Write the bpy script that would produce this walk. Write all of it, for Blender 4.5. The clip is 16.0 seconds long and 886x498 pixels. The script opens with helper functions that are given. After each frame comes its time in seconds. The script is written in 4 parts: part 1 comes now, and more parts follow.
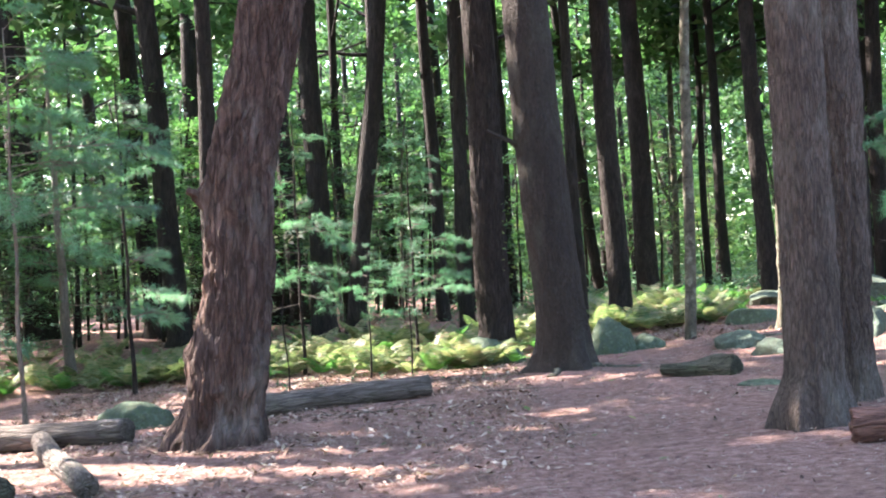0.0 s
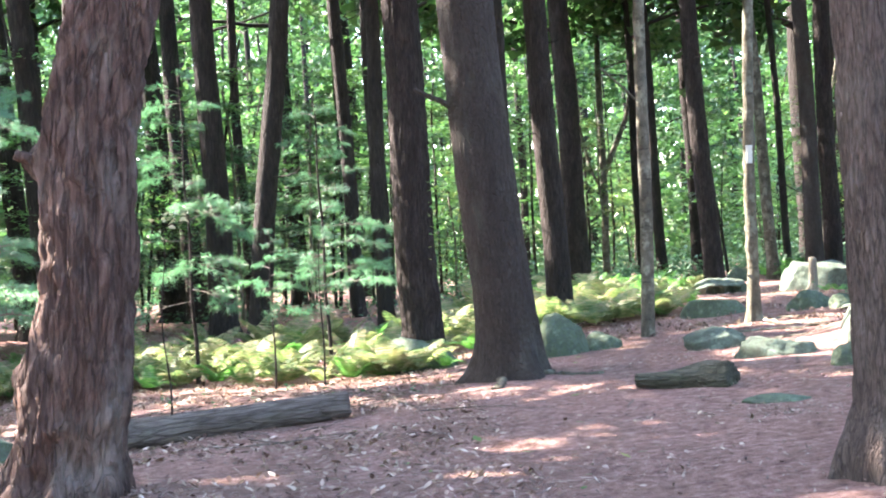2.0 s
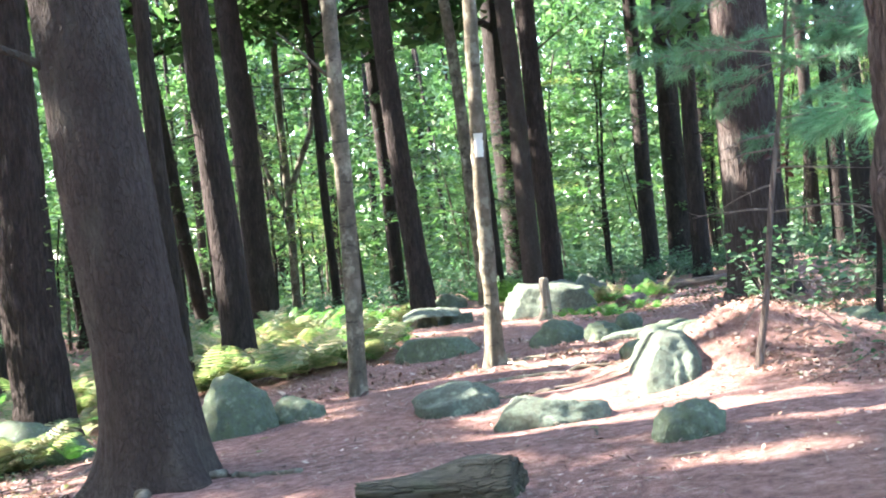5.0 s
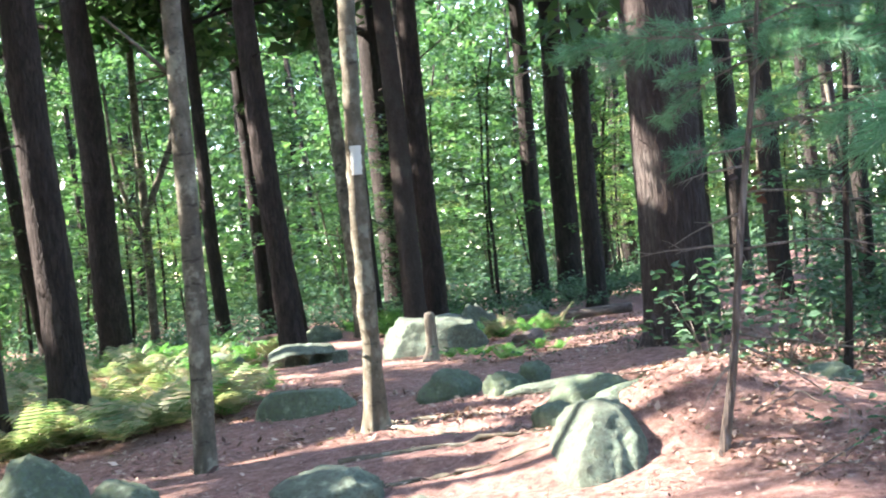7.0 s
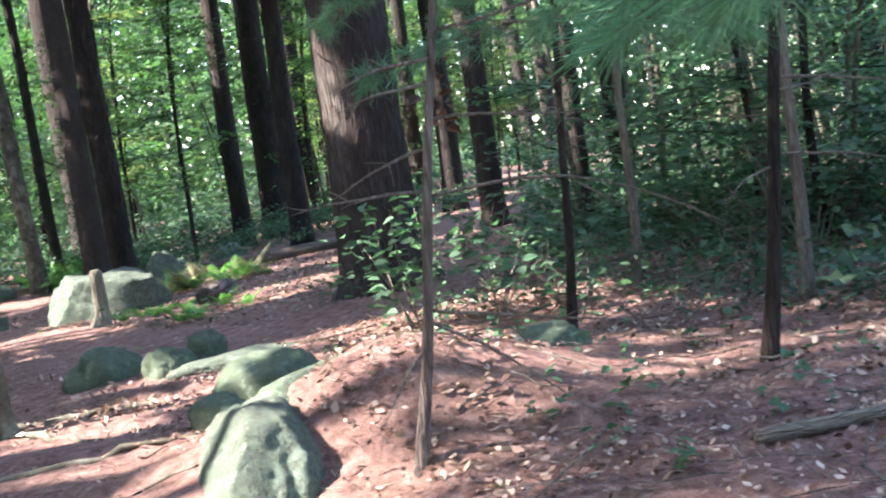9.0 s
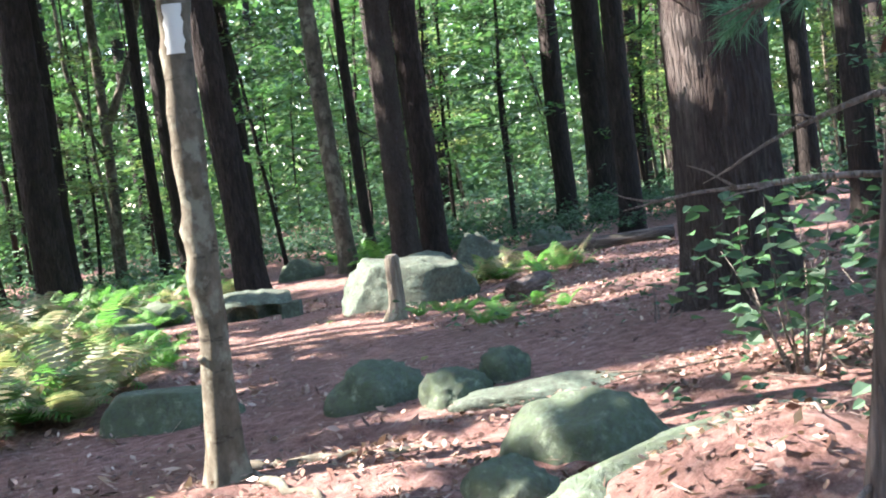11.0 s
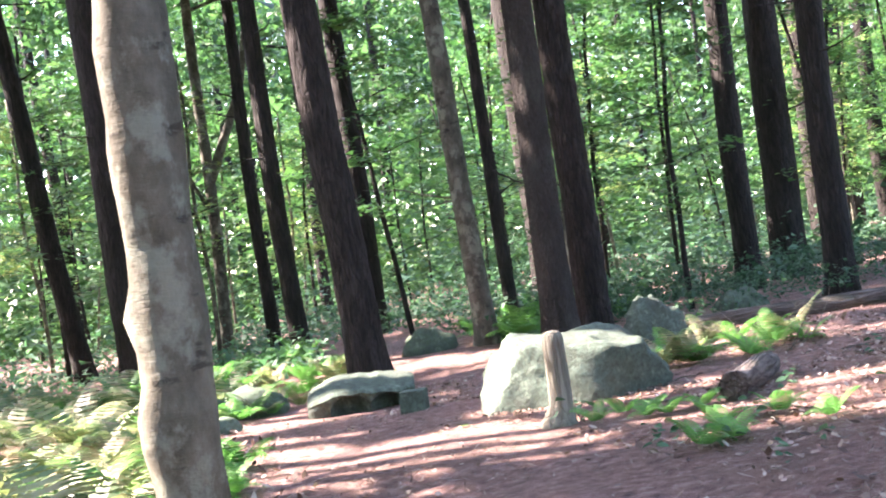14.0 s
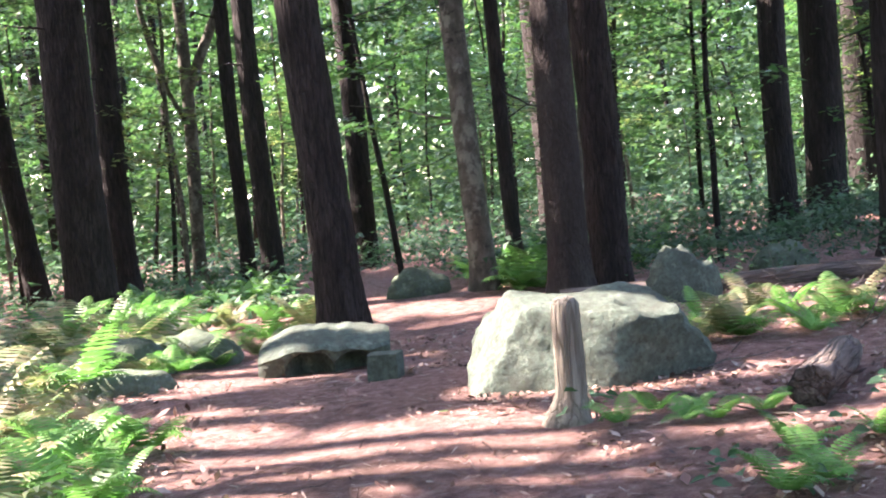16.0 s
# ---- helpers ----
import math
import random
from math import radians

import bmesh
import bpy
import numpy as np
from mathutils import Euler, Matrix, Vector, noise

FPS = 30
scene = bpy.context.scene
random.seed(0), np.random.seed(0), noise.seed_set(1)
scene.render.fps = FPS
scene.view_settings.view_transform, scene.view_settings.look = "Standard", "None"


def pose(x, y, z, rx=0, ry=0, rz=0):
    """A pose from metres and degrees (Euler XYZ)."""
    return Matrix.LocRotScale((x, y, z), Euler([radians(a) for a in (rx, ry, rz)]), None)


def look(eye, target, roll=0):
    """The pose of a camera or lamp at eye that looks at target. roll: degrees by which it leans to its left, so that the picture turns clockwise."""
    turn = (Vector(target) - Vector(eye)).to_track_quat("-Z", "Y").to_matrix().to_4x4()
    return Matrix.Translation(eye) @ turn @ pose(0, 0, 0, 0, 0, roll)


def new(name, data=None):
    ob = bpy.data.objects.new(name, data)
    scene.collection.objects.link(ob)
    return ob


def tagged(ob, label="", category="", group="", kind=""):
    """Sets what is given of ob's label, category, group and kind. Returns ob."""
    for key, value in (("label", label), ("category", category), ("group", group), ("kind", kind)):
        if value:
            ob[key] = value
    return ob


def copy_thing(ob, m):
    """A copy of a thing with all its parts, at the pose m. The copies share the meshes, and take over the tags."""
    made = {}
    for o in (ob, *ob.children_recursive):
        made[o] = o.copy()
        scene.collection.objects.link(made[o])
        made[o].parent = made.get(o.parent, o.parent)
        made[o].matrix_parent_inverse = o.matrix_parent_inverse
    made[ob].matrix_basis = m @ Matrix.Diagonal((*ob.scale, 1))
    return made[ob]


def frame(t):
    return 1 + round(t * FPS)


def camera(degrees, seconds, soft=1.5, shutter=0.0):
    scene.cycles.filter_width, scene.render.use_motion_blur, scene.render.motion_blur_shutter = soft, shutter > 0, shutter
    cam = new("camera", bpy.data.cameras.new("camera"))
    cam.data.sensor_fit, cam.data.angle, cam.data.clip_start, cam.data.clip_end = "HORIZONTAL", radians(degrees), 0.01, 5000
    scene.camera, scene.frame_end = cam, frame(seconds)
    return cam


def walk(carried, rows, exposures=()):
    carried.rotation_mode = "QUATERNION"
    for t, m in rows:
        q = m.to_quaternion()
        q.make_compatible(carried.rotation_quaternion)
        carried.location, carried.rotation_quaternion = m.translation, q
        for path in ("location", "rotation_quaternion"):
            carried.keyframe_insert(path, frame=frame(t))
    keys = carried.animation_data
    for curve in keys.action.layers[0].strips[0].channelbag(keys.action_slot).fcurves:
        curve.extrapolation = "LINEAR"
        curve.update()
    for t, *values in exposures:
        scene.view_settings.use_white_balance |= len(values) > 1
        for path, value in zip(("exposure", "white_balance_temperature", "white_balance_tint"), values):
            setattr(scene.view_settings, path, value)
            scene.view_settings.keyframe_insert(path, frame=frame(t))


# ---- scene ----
cam = camera(37.2, 16.0, soft=2.0, shutter=0.15)
PATH = [
    (0, (-0.077, -1.569, 1.396), (-0.054, 0.43, 1.434), -2.2),
    (0.5, (-0.029, -0.773, 1.409), (0.002, 1.226, 1.435), -1.2),
    (1, (-0.135, -0.041, 1.386), (-0.063, 1.958, 1.391), -0.7),
    (1.5, (-0.144, 0.653, 1.398), (0.003, 2.647, 1.397), -4.4),
    (2, (-0.134, 1.34, 1.405), (0.025, 3.334, 1.421), -2.8),
    (2.5, (0.005, 2.16, 1.423), (0.32, 4.135, 1.394), -4.7),
    (3, (0.228, 3.021, 1.411), (0.643, 4.977, 1.376), -3.0),
    (3.5, (0.348, 3.753, 1.428), (0.841, 5.691, 1.457), -5.7),
    (4, (0.538, 4.513, 1.419), (1.047, 6.446, 1.483), -1.8),
    (4.5, (0.674, 5.221, 1.383), (1.24, 7.139, 1.427), -4.1),
    (7, (1.556, 8.04, 1.601), (2.358, 9.872, 1.638), -5.7),
    (7.5, (1.945, 8.549, 1.55), (2.926, 10.292, 1.536), -7.1),
    (8, (2.258, 8.827, 1.582), (3.414, 10.458, 1.528), -6.5),
    (8.5, (2.545, 9.181, 1.621), (3.795, 10.738, 1.51), -8.4),
    (9, (2.849, 9.582, 1.694), (3.998, 11.214, 1.565), -8.8),
    (9.5, (3.11, 10.221, 1.711), (4.071, 11.973, 1.617), -5.7),
    (10, (3.466, 10.719, 1.702), (4.294, 12.538, 1.629), -5.9),
    (12.5, (4.59, 13.379, 1.634), (5.234, 15.27, 1.532), -6.3),
    (13, (4.8, 13.998, 1.628), (5.411, 15.901, 1.544), -5.8),
    (13.5, (4.882, 14.597, 1.651), (5.437, 16.519, 1.639), -8.3),
    (14, (5.004, 15.121, 1.655), (5.54, 17.047, 1.678), -7.7),
    (14.5, (5.164, 15.624, 1.664), (5.668, 17.559, 1.702), -6.3),
    (15, (5.305, 16.185, 1.652), (5.861, 18.106, 1.688), -8.8),
    (15.5, (5.578, 16.75, 1.647), (6.136, 18.671, 1.634), -5.1),
    (16, (5.712, 17.183, 1.673), (6.227, 19.113, 1.589), -4.8),
]
walk(cam, [(t, look(eye, target, roll)) for t, eye, target, roll in PATH], [(0, 3.5, 6800, 19), (0.5, 3.9, 6800, 19), (1.0, 3.92, 6800, 19), (2.0, 4.0, 6800, 20), (4.5, 3.98, 6800, 20), (7.0, 3.6, 6800, 19), (9.5, 3.28, 6650, 20), (12.6, 3.47, 6700, 24), (14.2, 3.87, 6800, 28), (15.2, 3.87, 6800, 29), (16, 3.5, 6900, 33)])

# ---- light ----
SUN = Vector((-0.66, 0.36, 0.66)).normalized()  # towards the sun
world = bpy.data.worlds.new("sky")
scene.world = world
world.use_nodes = True
wn = world.node_tree.nodes
sky = wn.new("ShaderNodeTexSky")
sky.sky_type = "NISHITA"
sky.sun_disc = False
sky.sun_elevation = math.asin(SUN.z)
sky.sun_rotation = math.atan2(SUN.x, SUN.y)
world.node_tree.links.new(sky.outputs[0], wn["Background"].inputs[0])
wn["Background"].inputs[1].default_value = 0.15
sun_data = bpy.data.lights.new("sun", "SUN")
sun_data.energy = 4.0
sun_data.angle = radians(0.6)
sun_data.color = (1.0, 0.95, 0.86)
sun = new("sun", sun_data)
sun.matrix_world = look((-30, 15, 40), Vector((-30, 15, 40)) - SUN)

# ---- helpers of this scene ----


def mesh_of(name, verts, faces, mat, smooth=False):
    me = bpy.data.meshes.new(name)
    me.from_pydata(verts if isinstance(verts, list) else verts.tolist(), [], faces if isinstance(faces, list) else faces.tolist())
    me.materials.append(mat)
    if smooth:
        me.polygons.foreach_set("use_smooth", [True] * len(me.polygons))
    me.update()
    return me


def put(name, me, parent=None, at=None, label=""):
    ob = new(name, me)
    if parent is not None:
        ob.parent = parent
    if at is not None:
        ob.matrix_basis = at
    return tagged(ob, label)


def part(name, bm, mat, parent, label=""):
    """A bmesh as one mesh object under a thing or a part."""
    me = bpy.data.meshes.new(name)
    bm.to_mesh(me)
    bm.free()
    me.materials.append(mat)
    me.polygons.foreach_set("use_smooth", [True] * len(me.polygons))
    return put(name, me, parent, None, label)


def thing(name, label, category, at=None, group="", kind=""):
    ob = new(name)
    ob.empty_display_size = 0.1
    if at is not None:
        ob.matrix_basis = at
    return tagged(ob, label, category, group, kind)


def bump(x, y, cx, cy, r, h):
    return h * math.exp(-((x - cx) ** 2 + (y - cy) ** 2) / (r * r))


def gz(x, y):
    """The height of the forest floor."""
    xs = 24 * math.tanh(x / 24)
    level = min(1.0, max(0.0, (y - 20.5) / 6))  # the slope evens out beyond the boulder
    z = 0.027 + 0.0613 * (xs + (7.2 - xs) * 0.65 * level * level * (3 - 2 * level)) + 0.0027 * min(max(y, -20), 60)
    z += bump(x, y, 8.6, 18.6, 2.6, 0.10) + bump(x, y, 6.4, 14.2, 1.1, 0.10)
    z += bump(x, y, 5.95, 15.0, 0.75, 0.24) + bump(x, y, 6.3, 14.6, 0.7, 0.12) - bump(x, y, 0.2, 19.2, 2.2, 0.2) + bump(x, y, 7.0, 15.4, 0.8, 0.10)
    z += bump(x, y, 6.65, 15.1, 0.6, 0.05) + bump(x, y, 5.95, 14.65, 0.42, 0.08) + 0.02 * math.sin(x * 9 + 2 * math.sin(y * 6)) * math.sin(y * 8 + x) * bump(x, y, 6.6, 14.8, 1.6, 1.0)
    z += bump(x, y, -2.2, 10.4, 1.3, 0.06) + bump(x, y, 3.0, 8.4, 0.9, 0.05) - bump(x, y, 7.4, 28.5, 2.5, 0.12)
    along, across = (x - 5.3) * 0.45 + (y - 16.5) * 0.89, (x - 5.3) * 0.89 - (y - 16.5) * 0.45
    if abs(across) < 1.6 and -2.4 < along < 2.6:  # worn treads across the path
        k = (along + 0.25 * math.sin(across * 1.7)) / 0.82
        z += 0.055 * (1 - (across / 1.6) ** 2) * (0.5 - (k - math.floor(k)) ** 0.6)
    return z


def gzn(x, y):
    n = noise.noise((x * 0.9, y * 0.9, 3.1)) * 0.035 + noise.noise((x * 3.1, y * 3.1, 7.7)) * 0.012
    return gz(x, y) + n


# ---- materials ----


def material(name, rough=0.8):
    m = bpy.data.materials.new(name)
    m.use_nodes = True
    nt = m.node_tree
    b = nt.nodes["Principled BSDF"]
    b.inputs["Roughness"].default_value = rough
    b.inputs["Specular IOR Level"].default_value = 0.25
    return m, nt, b


def node(nt, kind, **values):
    n = nt.nodes.new("ShaderNode" + kind)
    for key, value in values.items():
        n.inputs[key.replace("_", " ")].default_value = value
    return n


def ramp(nt, source, *stops):
    r = nt.nodes.new("ShaderNodeValToRGB")
    e = r.color_ramp.elements
    while len(e) < len(stops):
        e.new(0.5)
    for k, (p, c) in zip(e, stops):
        k.position = p
        k.color = (*c, 1)
    nt.links.new(source, r.inputs[0])
    return r.outputs[0]


def mixed(nt, fac, a, b, how="MIX"):
    m = nt.nodes.new("ShaderNodeMix")
    m.data_type = "RGBA"
    m.blend_type = how
    for socket, v in ((m.inputs[0], fac), (m.inputs[6], a), (m.inputs[7], b)):
        if isinstance(v, (int, float)):
            socket.default_value = v
        elif isinstance(v, tuple):
            socket.default_value = (*v, 1)
        else:
            nt.links.new(v, socket)
    return m.outputs[2]


def coords(nt, scale, kind="Object"):
    tc = nt.nodes.new("ShaderNodeTexCoord")
    mp = nt.nodes.new("ShaderNodeMapping")
    mp.inputs["Scale"].default_value = scale
    nt.links.new(tc.outputs[kind], mp.inputs[0])
    return mp.outputs[0]


def tex_noise(nt, vec, scale, detail=6, rough=0.6):
    n = node(nt, "TexNoise", Scale=scale, Detail=detail, Roughness=rough)
    nt.links.new(vec, n.inputs["Vector"])
    return n.outputs[0]


def relief(nt, b, height, strength, dist=0.02):
    bp = node(nt, "Bump", Strength=strength, Distance=dist)
    nt.links.new(height, bp.inputs["Height"])
    nt.links.new(bp.outputs[0], b.inputs["Normal"])


def bark(name, dark, mid, light, lichen=None, stretch=0.25, scale=18, amount=0.45, crack=0.16):
    """Bark: upright plates parted by dark furrows, with grain on the plates and stains over them."""
    m, nt, b = material(name, 0.9)
    v = coords(nt, (1, 1, stretch))
    warp = node(nt, "TexNoise", Scale=scale * 0.55, Detail=3)
    nt.links.new(v, warp.inputs["Vector"])
    bent_v = nt.nodes.new("ShaderNodeVectorMath")
    bent_v.operation = "MULTIPLY_ADD"
    nt.links.new(warp.outputs["Color"], bent_v.inputs[0])
    bent_v.inputs[1].default_value = (2.6 / scale,) * 3
    nt.links.new(v, bent_v.inputs[2])
    vo = node(nt, "TexVoronoi", Scale=scale)
    vo.feature = "DISTANCE_TO_EDGE"
    nt.links.new(bent_v.outputs[0], vo.inputs["Vector"])
    fine = tex_noise(nt, coords(nt, (1, 1, stretch * 0.6)), scale * 4, 8, 0.72)
    plate = ramp(nt, vo.outputs["Distance"], (0.0, (0, 0, 0)), (crack, (1, 1, 1)))
    patch = tex_noise(nt, coords(nt, (1, 1, 0.35)), 5, 5, 0.6)
    face = ramp(nt, mixed(nt, 0.5, fine, patch), (0.3, dark), (0.5, mid), (0.72, light))
    col = mixed(nt, mixed(nt, 0.55, plate, ramp(nt, tex_noise(nt, v, scale * 1.3, 6, 0.75), (0.36, (0, 0, 0)), (0.6, (1, 1, 1)))), dark, face)
    if lichen:
        big = tex_noise(nt, coords(nt, (1, 1, 0.5)), 2.3, 5, 0.65)
        col = mixed(nt, ramp(nt, big, (0.52, (0, 0, 0)), (0.68, (amount, amount, amount))), col, lichen)
    nt.links.new(col, b.inputs["Base Color"])
    relief(nt, b, mixed(nt, 0.35, plate, fine), 0.8, 0.03)
    return m


def leaf_material(name, *stops, through_light=0.4, rough=0.45):
    """Leaves: colour by island, light from both sides."""
    m, nt, b = material(name, rough)
    geo = nt.nodes.new("ShaderNodeNewGeometry")
    col = ramp(nt, geo.outputs["Random Per Island"], *stops)
    info = nt.nodes.new("ShaderNodeObjectInfo")
    hsv = node(nt, "HueSaturation")
    mr = node(nt, "MapRange", To_Min=0.75, To_Max=1.2)
    nt.links.new(info.outputs["Random"], mr.inputs[0])
    nt.links.new(mr.outputs[0], hsv.inputs["Value"])
    nt.links.new(col, hsv.inputs["Color"])
    nt.links.new(hsv.outputs[0], b.inputs["Base Color"])
    tr = nt.nodes.new("ShaderNodeBsdfTranslucent")
    bright = mixed(nt, 1.0, hsv.outputs[0], (0.98, 1.3, 0.88), "MULTIPLY")
    nt.links.new(bright, tr.inputs[0])
    mx = node(nt, "MixShader", Fac=through_light)
    nt.links.new(b.outputs[0], mx.inputs[1])
    nt.links.new(tr.outputs[0], mx.inputs[2])
    nt.links.new(mx.outputs[0], nt.nodes["Material Output"].inputs[0])
    return m


BARK_RED = bark("red_brown_pine_bark", (0.022, 0.014, 0.012), (0.10, 0.063, 0.052), (0.24, 0.17, 0.145), (0.20, 0.18, 0.16), 0.14, 15, 0.55)
BARK_DARK = bark("dark_pine_bark", (0.010, 0.007, 0.006), (0.036, 0.028, 0.024), (0.088, 0.072, 0.063), None, 0.15, 22)
BARK_BROWN = bark("grey_brown_bark", (0.034, 0.025, 0.021), (0.125, 0.095, 0.08), (0.25, 0.205, 0.178), (0.23, 0.225, 0.195), 0.16, 40, 0.35, 0.24)
BARK_SMOOTH = bark("dark_smooth_bark", (0.024, 0.019, 0.016), (0.05, 0.04, 0.034), (0.095, 0.078, 0.067), (0.10, 0.105, 0.085), 0.35, 30, 0.3)
def smooth_bark(name, dark, mid, light, pale, amount):
    """Smooth bark with cloudy stains, short cross scars and pale lichen."""
    m, nt, b = material(name, 0.85)
    v = coords(nt, (1, 1, 0.6))
    cloudy = tex_noise(nt, v, 9, 7, 0.68)
    col = ramp(nt, cloudy, (0.33, dark), (0.5, mid), (0.66, light))
    scar = tex_noise(nt, coords(nt, (1, 1, 3.2)), 7, 4, 0.6)
    col = mixed(nt, ramp(nt, scar, (0.60, (0, 0, 0)), (0.66, (0.75, 0.75, 0.75))), col, tuple(c * 0.45 for c in dark))
    spot = tex_noise(nt, coords(nt, (1, 1, 0.8)), 5, 6, 0.7)
    col = mixed(nt, ramp(nt, spot, (0.52, (0, 0, 0)), (0.60, (amount, amount, amount))), col, pale)
    nt.links.new(col, b.inputs["Base Color"])
    relief(nt, b, mixed(nt, 0.5, cloudy, scar), 0.6, 0.02)
    return m


BARK_PALE = smooth_bark("pale_smooth_bark", (0.048, 0.041, 0.027), (0.09, 0.082, 0.059), (0.14, 0.13, 0.098), (0.23, 0.245, 0.19), 0.5)
BARK_MOTTLED = smooth_bark("mottled_olive_bark", (0.045, 0.04, 0.03), (0.085, 0.078, 0.058), (0.14, 0.13, 0.10), (0.25, 0.25, 0.19), 0.6)
BARK_FAR = bark("far_tree_bark", (0.010, 0.008, 0.007), (0.031, 0.026, 0.022), (0.078, 0.066, 0.057), None, 0.14, 20)
BARK_OLD = bark("old_pine_bark", (0.022, 0.016, 0.014), (0.066, 0.051, 0.045), (0.145, 0.122, 0.108), (0.15, 0.145, 0.13), 0.1, 34, 0.4, 0.2)
BARK_GREY = bark("grey_twig_bark", (0.10, 0.085, 0.07), (0.22, 0.19, 0.16), (0.36, 0.32, 0.28), None, 0.15, 40)

LEAF = leaf_material("broad_green_leaf", (0.0, (0.036, 0.082, 0.030)), (0.5, (0.064, 0.132, 0.052)), (0.85, (0.092, 0.18, 0.072)), (1.0, (0.14, 0.21, 0.08)))
LEAF_LOW = leaf_material("understorey_leaf", (0.0, (0.034, 0.078, 0.042)), (0.6, (0.062, 0.132, 0.078)), (1.0, (0.125, 0.21, 0.13)), rough=0.58)
LEAF_YELLOW = leaf_material("turning_leaf", (0.0, (0.10, 0.18, 0.06)), (0.6, (0.18, 0.25, 0.085)), (1.0, (0.32, 0.31, 0.12)))
FERN = leaf_material("yellowing_fern", (0.0, (0.11, 0.17, 0.075)), (0.45, (0.20, 0.235, 0.115)), (0.8, (0.30, 0.28, 0.16)), (1.0, (0.36, 0.28, 0.18)))
FERN_DEAD = leaf_material("withered_fern", (0.0, (0.26, 0.15, 0.09)), (0.6, (0.42, 0.29, 0.18)), (1.0, (0.52, 0.42, 0.28)), through_light=0.2)
FERN_GREEN = leaf_material("green_fern", (0.0, (0.07, 0.20, 0.05)), (1.0, (0.15, 0.32, 0.09)))
NEEDLE = leaf_material("pine_needle", (0.0, (0.085, 0.20, 0.12)), (0.7, (0.14, 0.29, 0.19)), (1.0, (0.24, 0.39, 0.27)), through_light=0.45)
# Lighter leaf green: the sunlight on maple foliage is put into its colour.
LEAF_BRIGHT = leaf_material("maple_leaf_sun_in_colour", (0.0, (0.05, 0.135, 0.042)), (0.6, (0.082, 0.19, 0.065)), (1.0, (0.16, 0.25, 0.085)), through_light=0.42)
DEAD_LEAF = leaf_material("withered_red_brown_leaf", (0.0, (0.05, 0.022, 0.016)), (1.0, (0.15, 0.07, 0.045)), through_light=0.2)
PALE_LEAF = leaf_material("pale_withered_leaf", (0.0, (0.42, 0.38, 0.27)), (1.0, (0.66, 0.62, 0.50)), through_light=0.3)
LITTER = leaf_material("fallen_leaf", (0.0, (0.06, 0.03, 0.022)), (0.35, (0.17, 0.095, 0.07)), (0.6, (0.30, 0.19, 0.145)), (0.85, (0.46, 0.34, 0.27)), (1.0, (0.60, 0.49, 0.40)), through_light=0.1)


def forest_floor():
    m, nt, b = material("needle_litter", 0.95)
    v = coords(nt, (1, 1, 1))
    big = tex_noise(nt, v, 0.7, 4, 0.6)
    mid = tex_noise(nt, v, 11, 9, 0.78)
    fine = tex_noise(nt, coords(nt, (1, 2.3, 1)), 75, 6, 0.75)
    needles = tex_noise(nt, coords(nt, (2.6, 1, 1)), 120, 5, 0.8)
    col = ramp(nt, mid, (0.33, (0.05, 0.027, 0.021)), (0.45, (0.215, 0.115, 0.096)), (0.56, (0.35, 0.21, 0.178)), (0.68, (0.52, 0.38, 0.325)))
    col = mixed(nt, ramp(nt, fine, (0.50, (0, 0, 0)), (0.70, (0.7, 0.7, 0.7))), col, (0.46, 0.32, 0.26))
    col = mixed(nt, ramp(nt, needles, (0.36, (0.7, 0.7, 0.7)), (0.48, (0, 0, 0))), col, (0.07, 0.038, 0.03))
    col = mixed(nt, ramp(nt, big, (0.5, (0, 0, 0)), (0.7, (0.45, 0.45, 0.45))), col, (0.16, 0.10, 0.072))
    nt.links.new(col, b.inputs["Base Color"])
    relief(nt, b, mixed(nt, 0.5, mid, fine), 1.0, 0.05)
    return m


def stone(name, moss):
    m, nt, b = material(name, 0.9)
    v = coords(nt, (1, 1, 1))
    big = tex_noise(nt, v, 3.2, 6, 0.65)
    fine = tex_noise(nt, v, 32, 8, 0.7)
    col = ramp(nt, big, (0.3, (0.062, 0.074, 0.058)), (0.5, (0.092, 0.13, 0.098)), (0.7, (0.145, 0.20, 0.155)))
    col = mixed(nt, ramp(nt, fine, (0.35, (0.85, 0.85, 0.85)), (0.62, (0, 0, 0))), col, (0.05, 0.055, 0.042))
    patch = tex_noise(nt, v, 21, 8, 0.75)
    col = mixed(nt, ramp(nt, patch, (0.62 - moss, (0, 0, 0)), (0.74 - moss * 0.7, (0.8, 0.8, 0.8))), col, (0.075, 0.11, 0.06))
    spots = tex_noise(nt, v, 11, 6, 0.75)
    col = mixed(nt, ramp(nt, spots, (0.56, (0, 0, 0)), (0.66, (0.6, 0.6, 0.6))), col, (0.22, 0.275, 0.205))
    nt.links.new(col, b.inputs["Base Color"])
    relief(nt, b, mixed(nt, 0.5, tex_noise(nt, v, 9, 8, 0.7), fine), 0.9, 0.035)
    return m


FLOOR = forest_floor()
STONE = stone("lichen_grey_stone", 0.05)
STONE_MOSS = stone("mossy_stone", 0.22)
DEADWOOD = bark("weathered_dead_wood", (0.05, 0.04, 0.034), (0.17, 0.14, 0.12), (0.33, 0.29, 0.25), (0.13, 0.16, 0.09), 0.12, 20, 0.35)
REDWOOD = bark("reddish_rotten_wood", (0.06, 0.03, 0.025), (0.20, 0.10, 0.075), (0.30, 0.17, 0.13), None, 0.15, 18)
MOSSWOOD = bark("mossy_log_bark", (0.035, 0.035, 0.025), (0.09, 0.09, 0.065), (0.17, 0.17, 0.13), (0.09, 0.15, 0.07), 0.2, 20, 0.7)
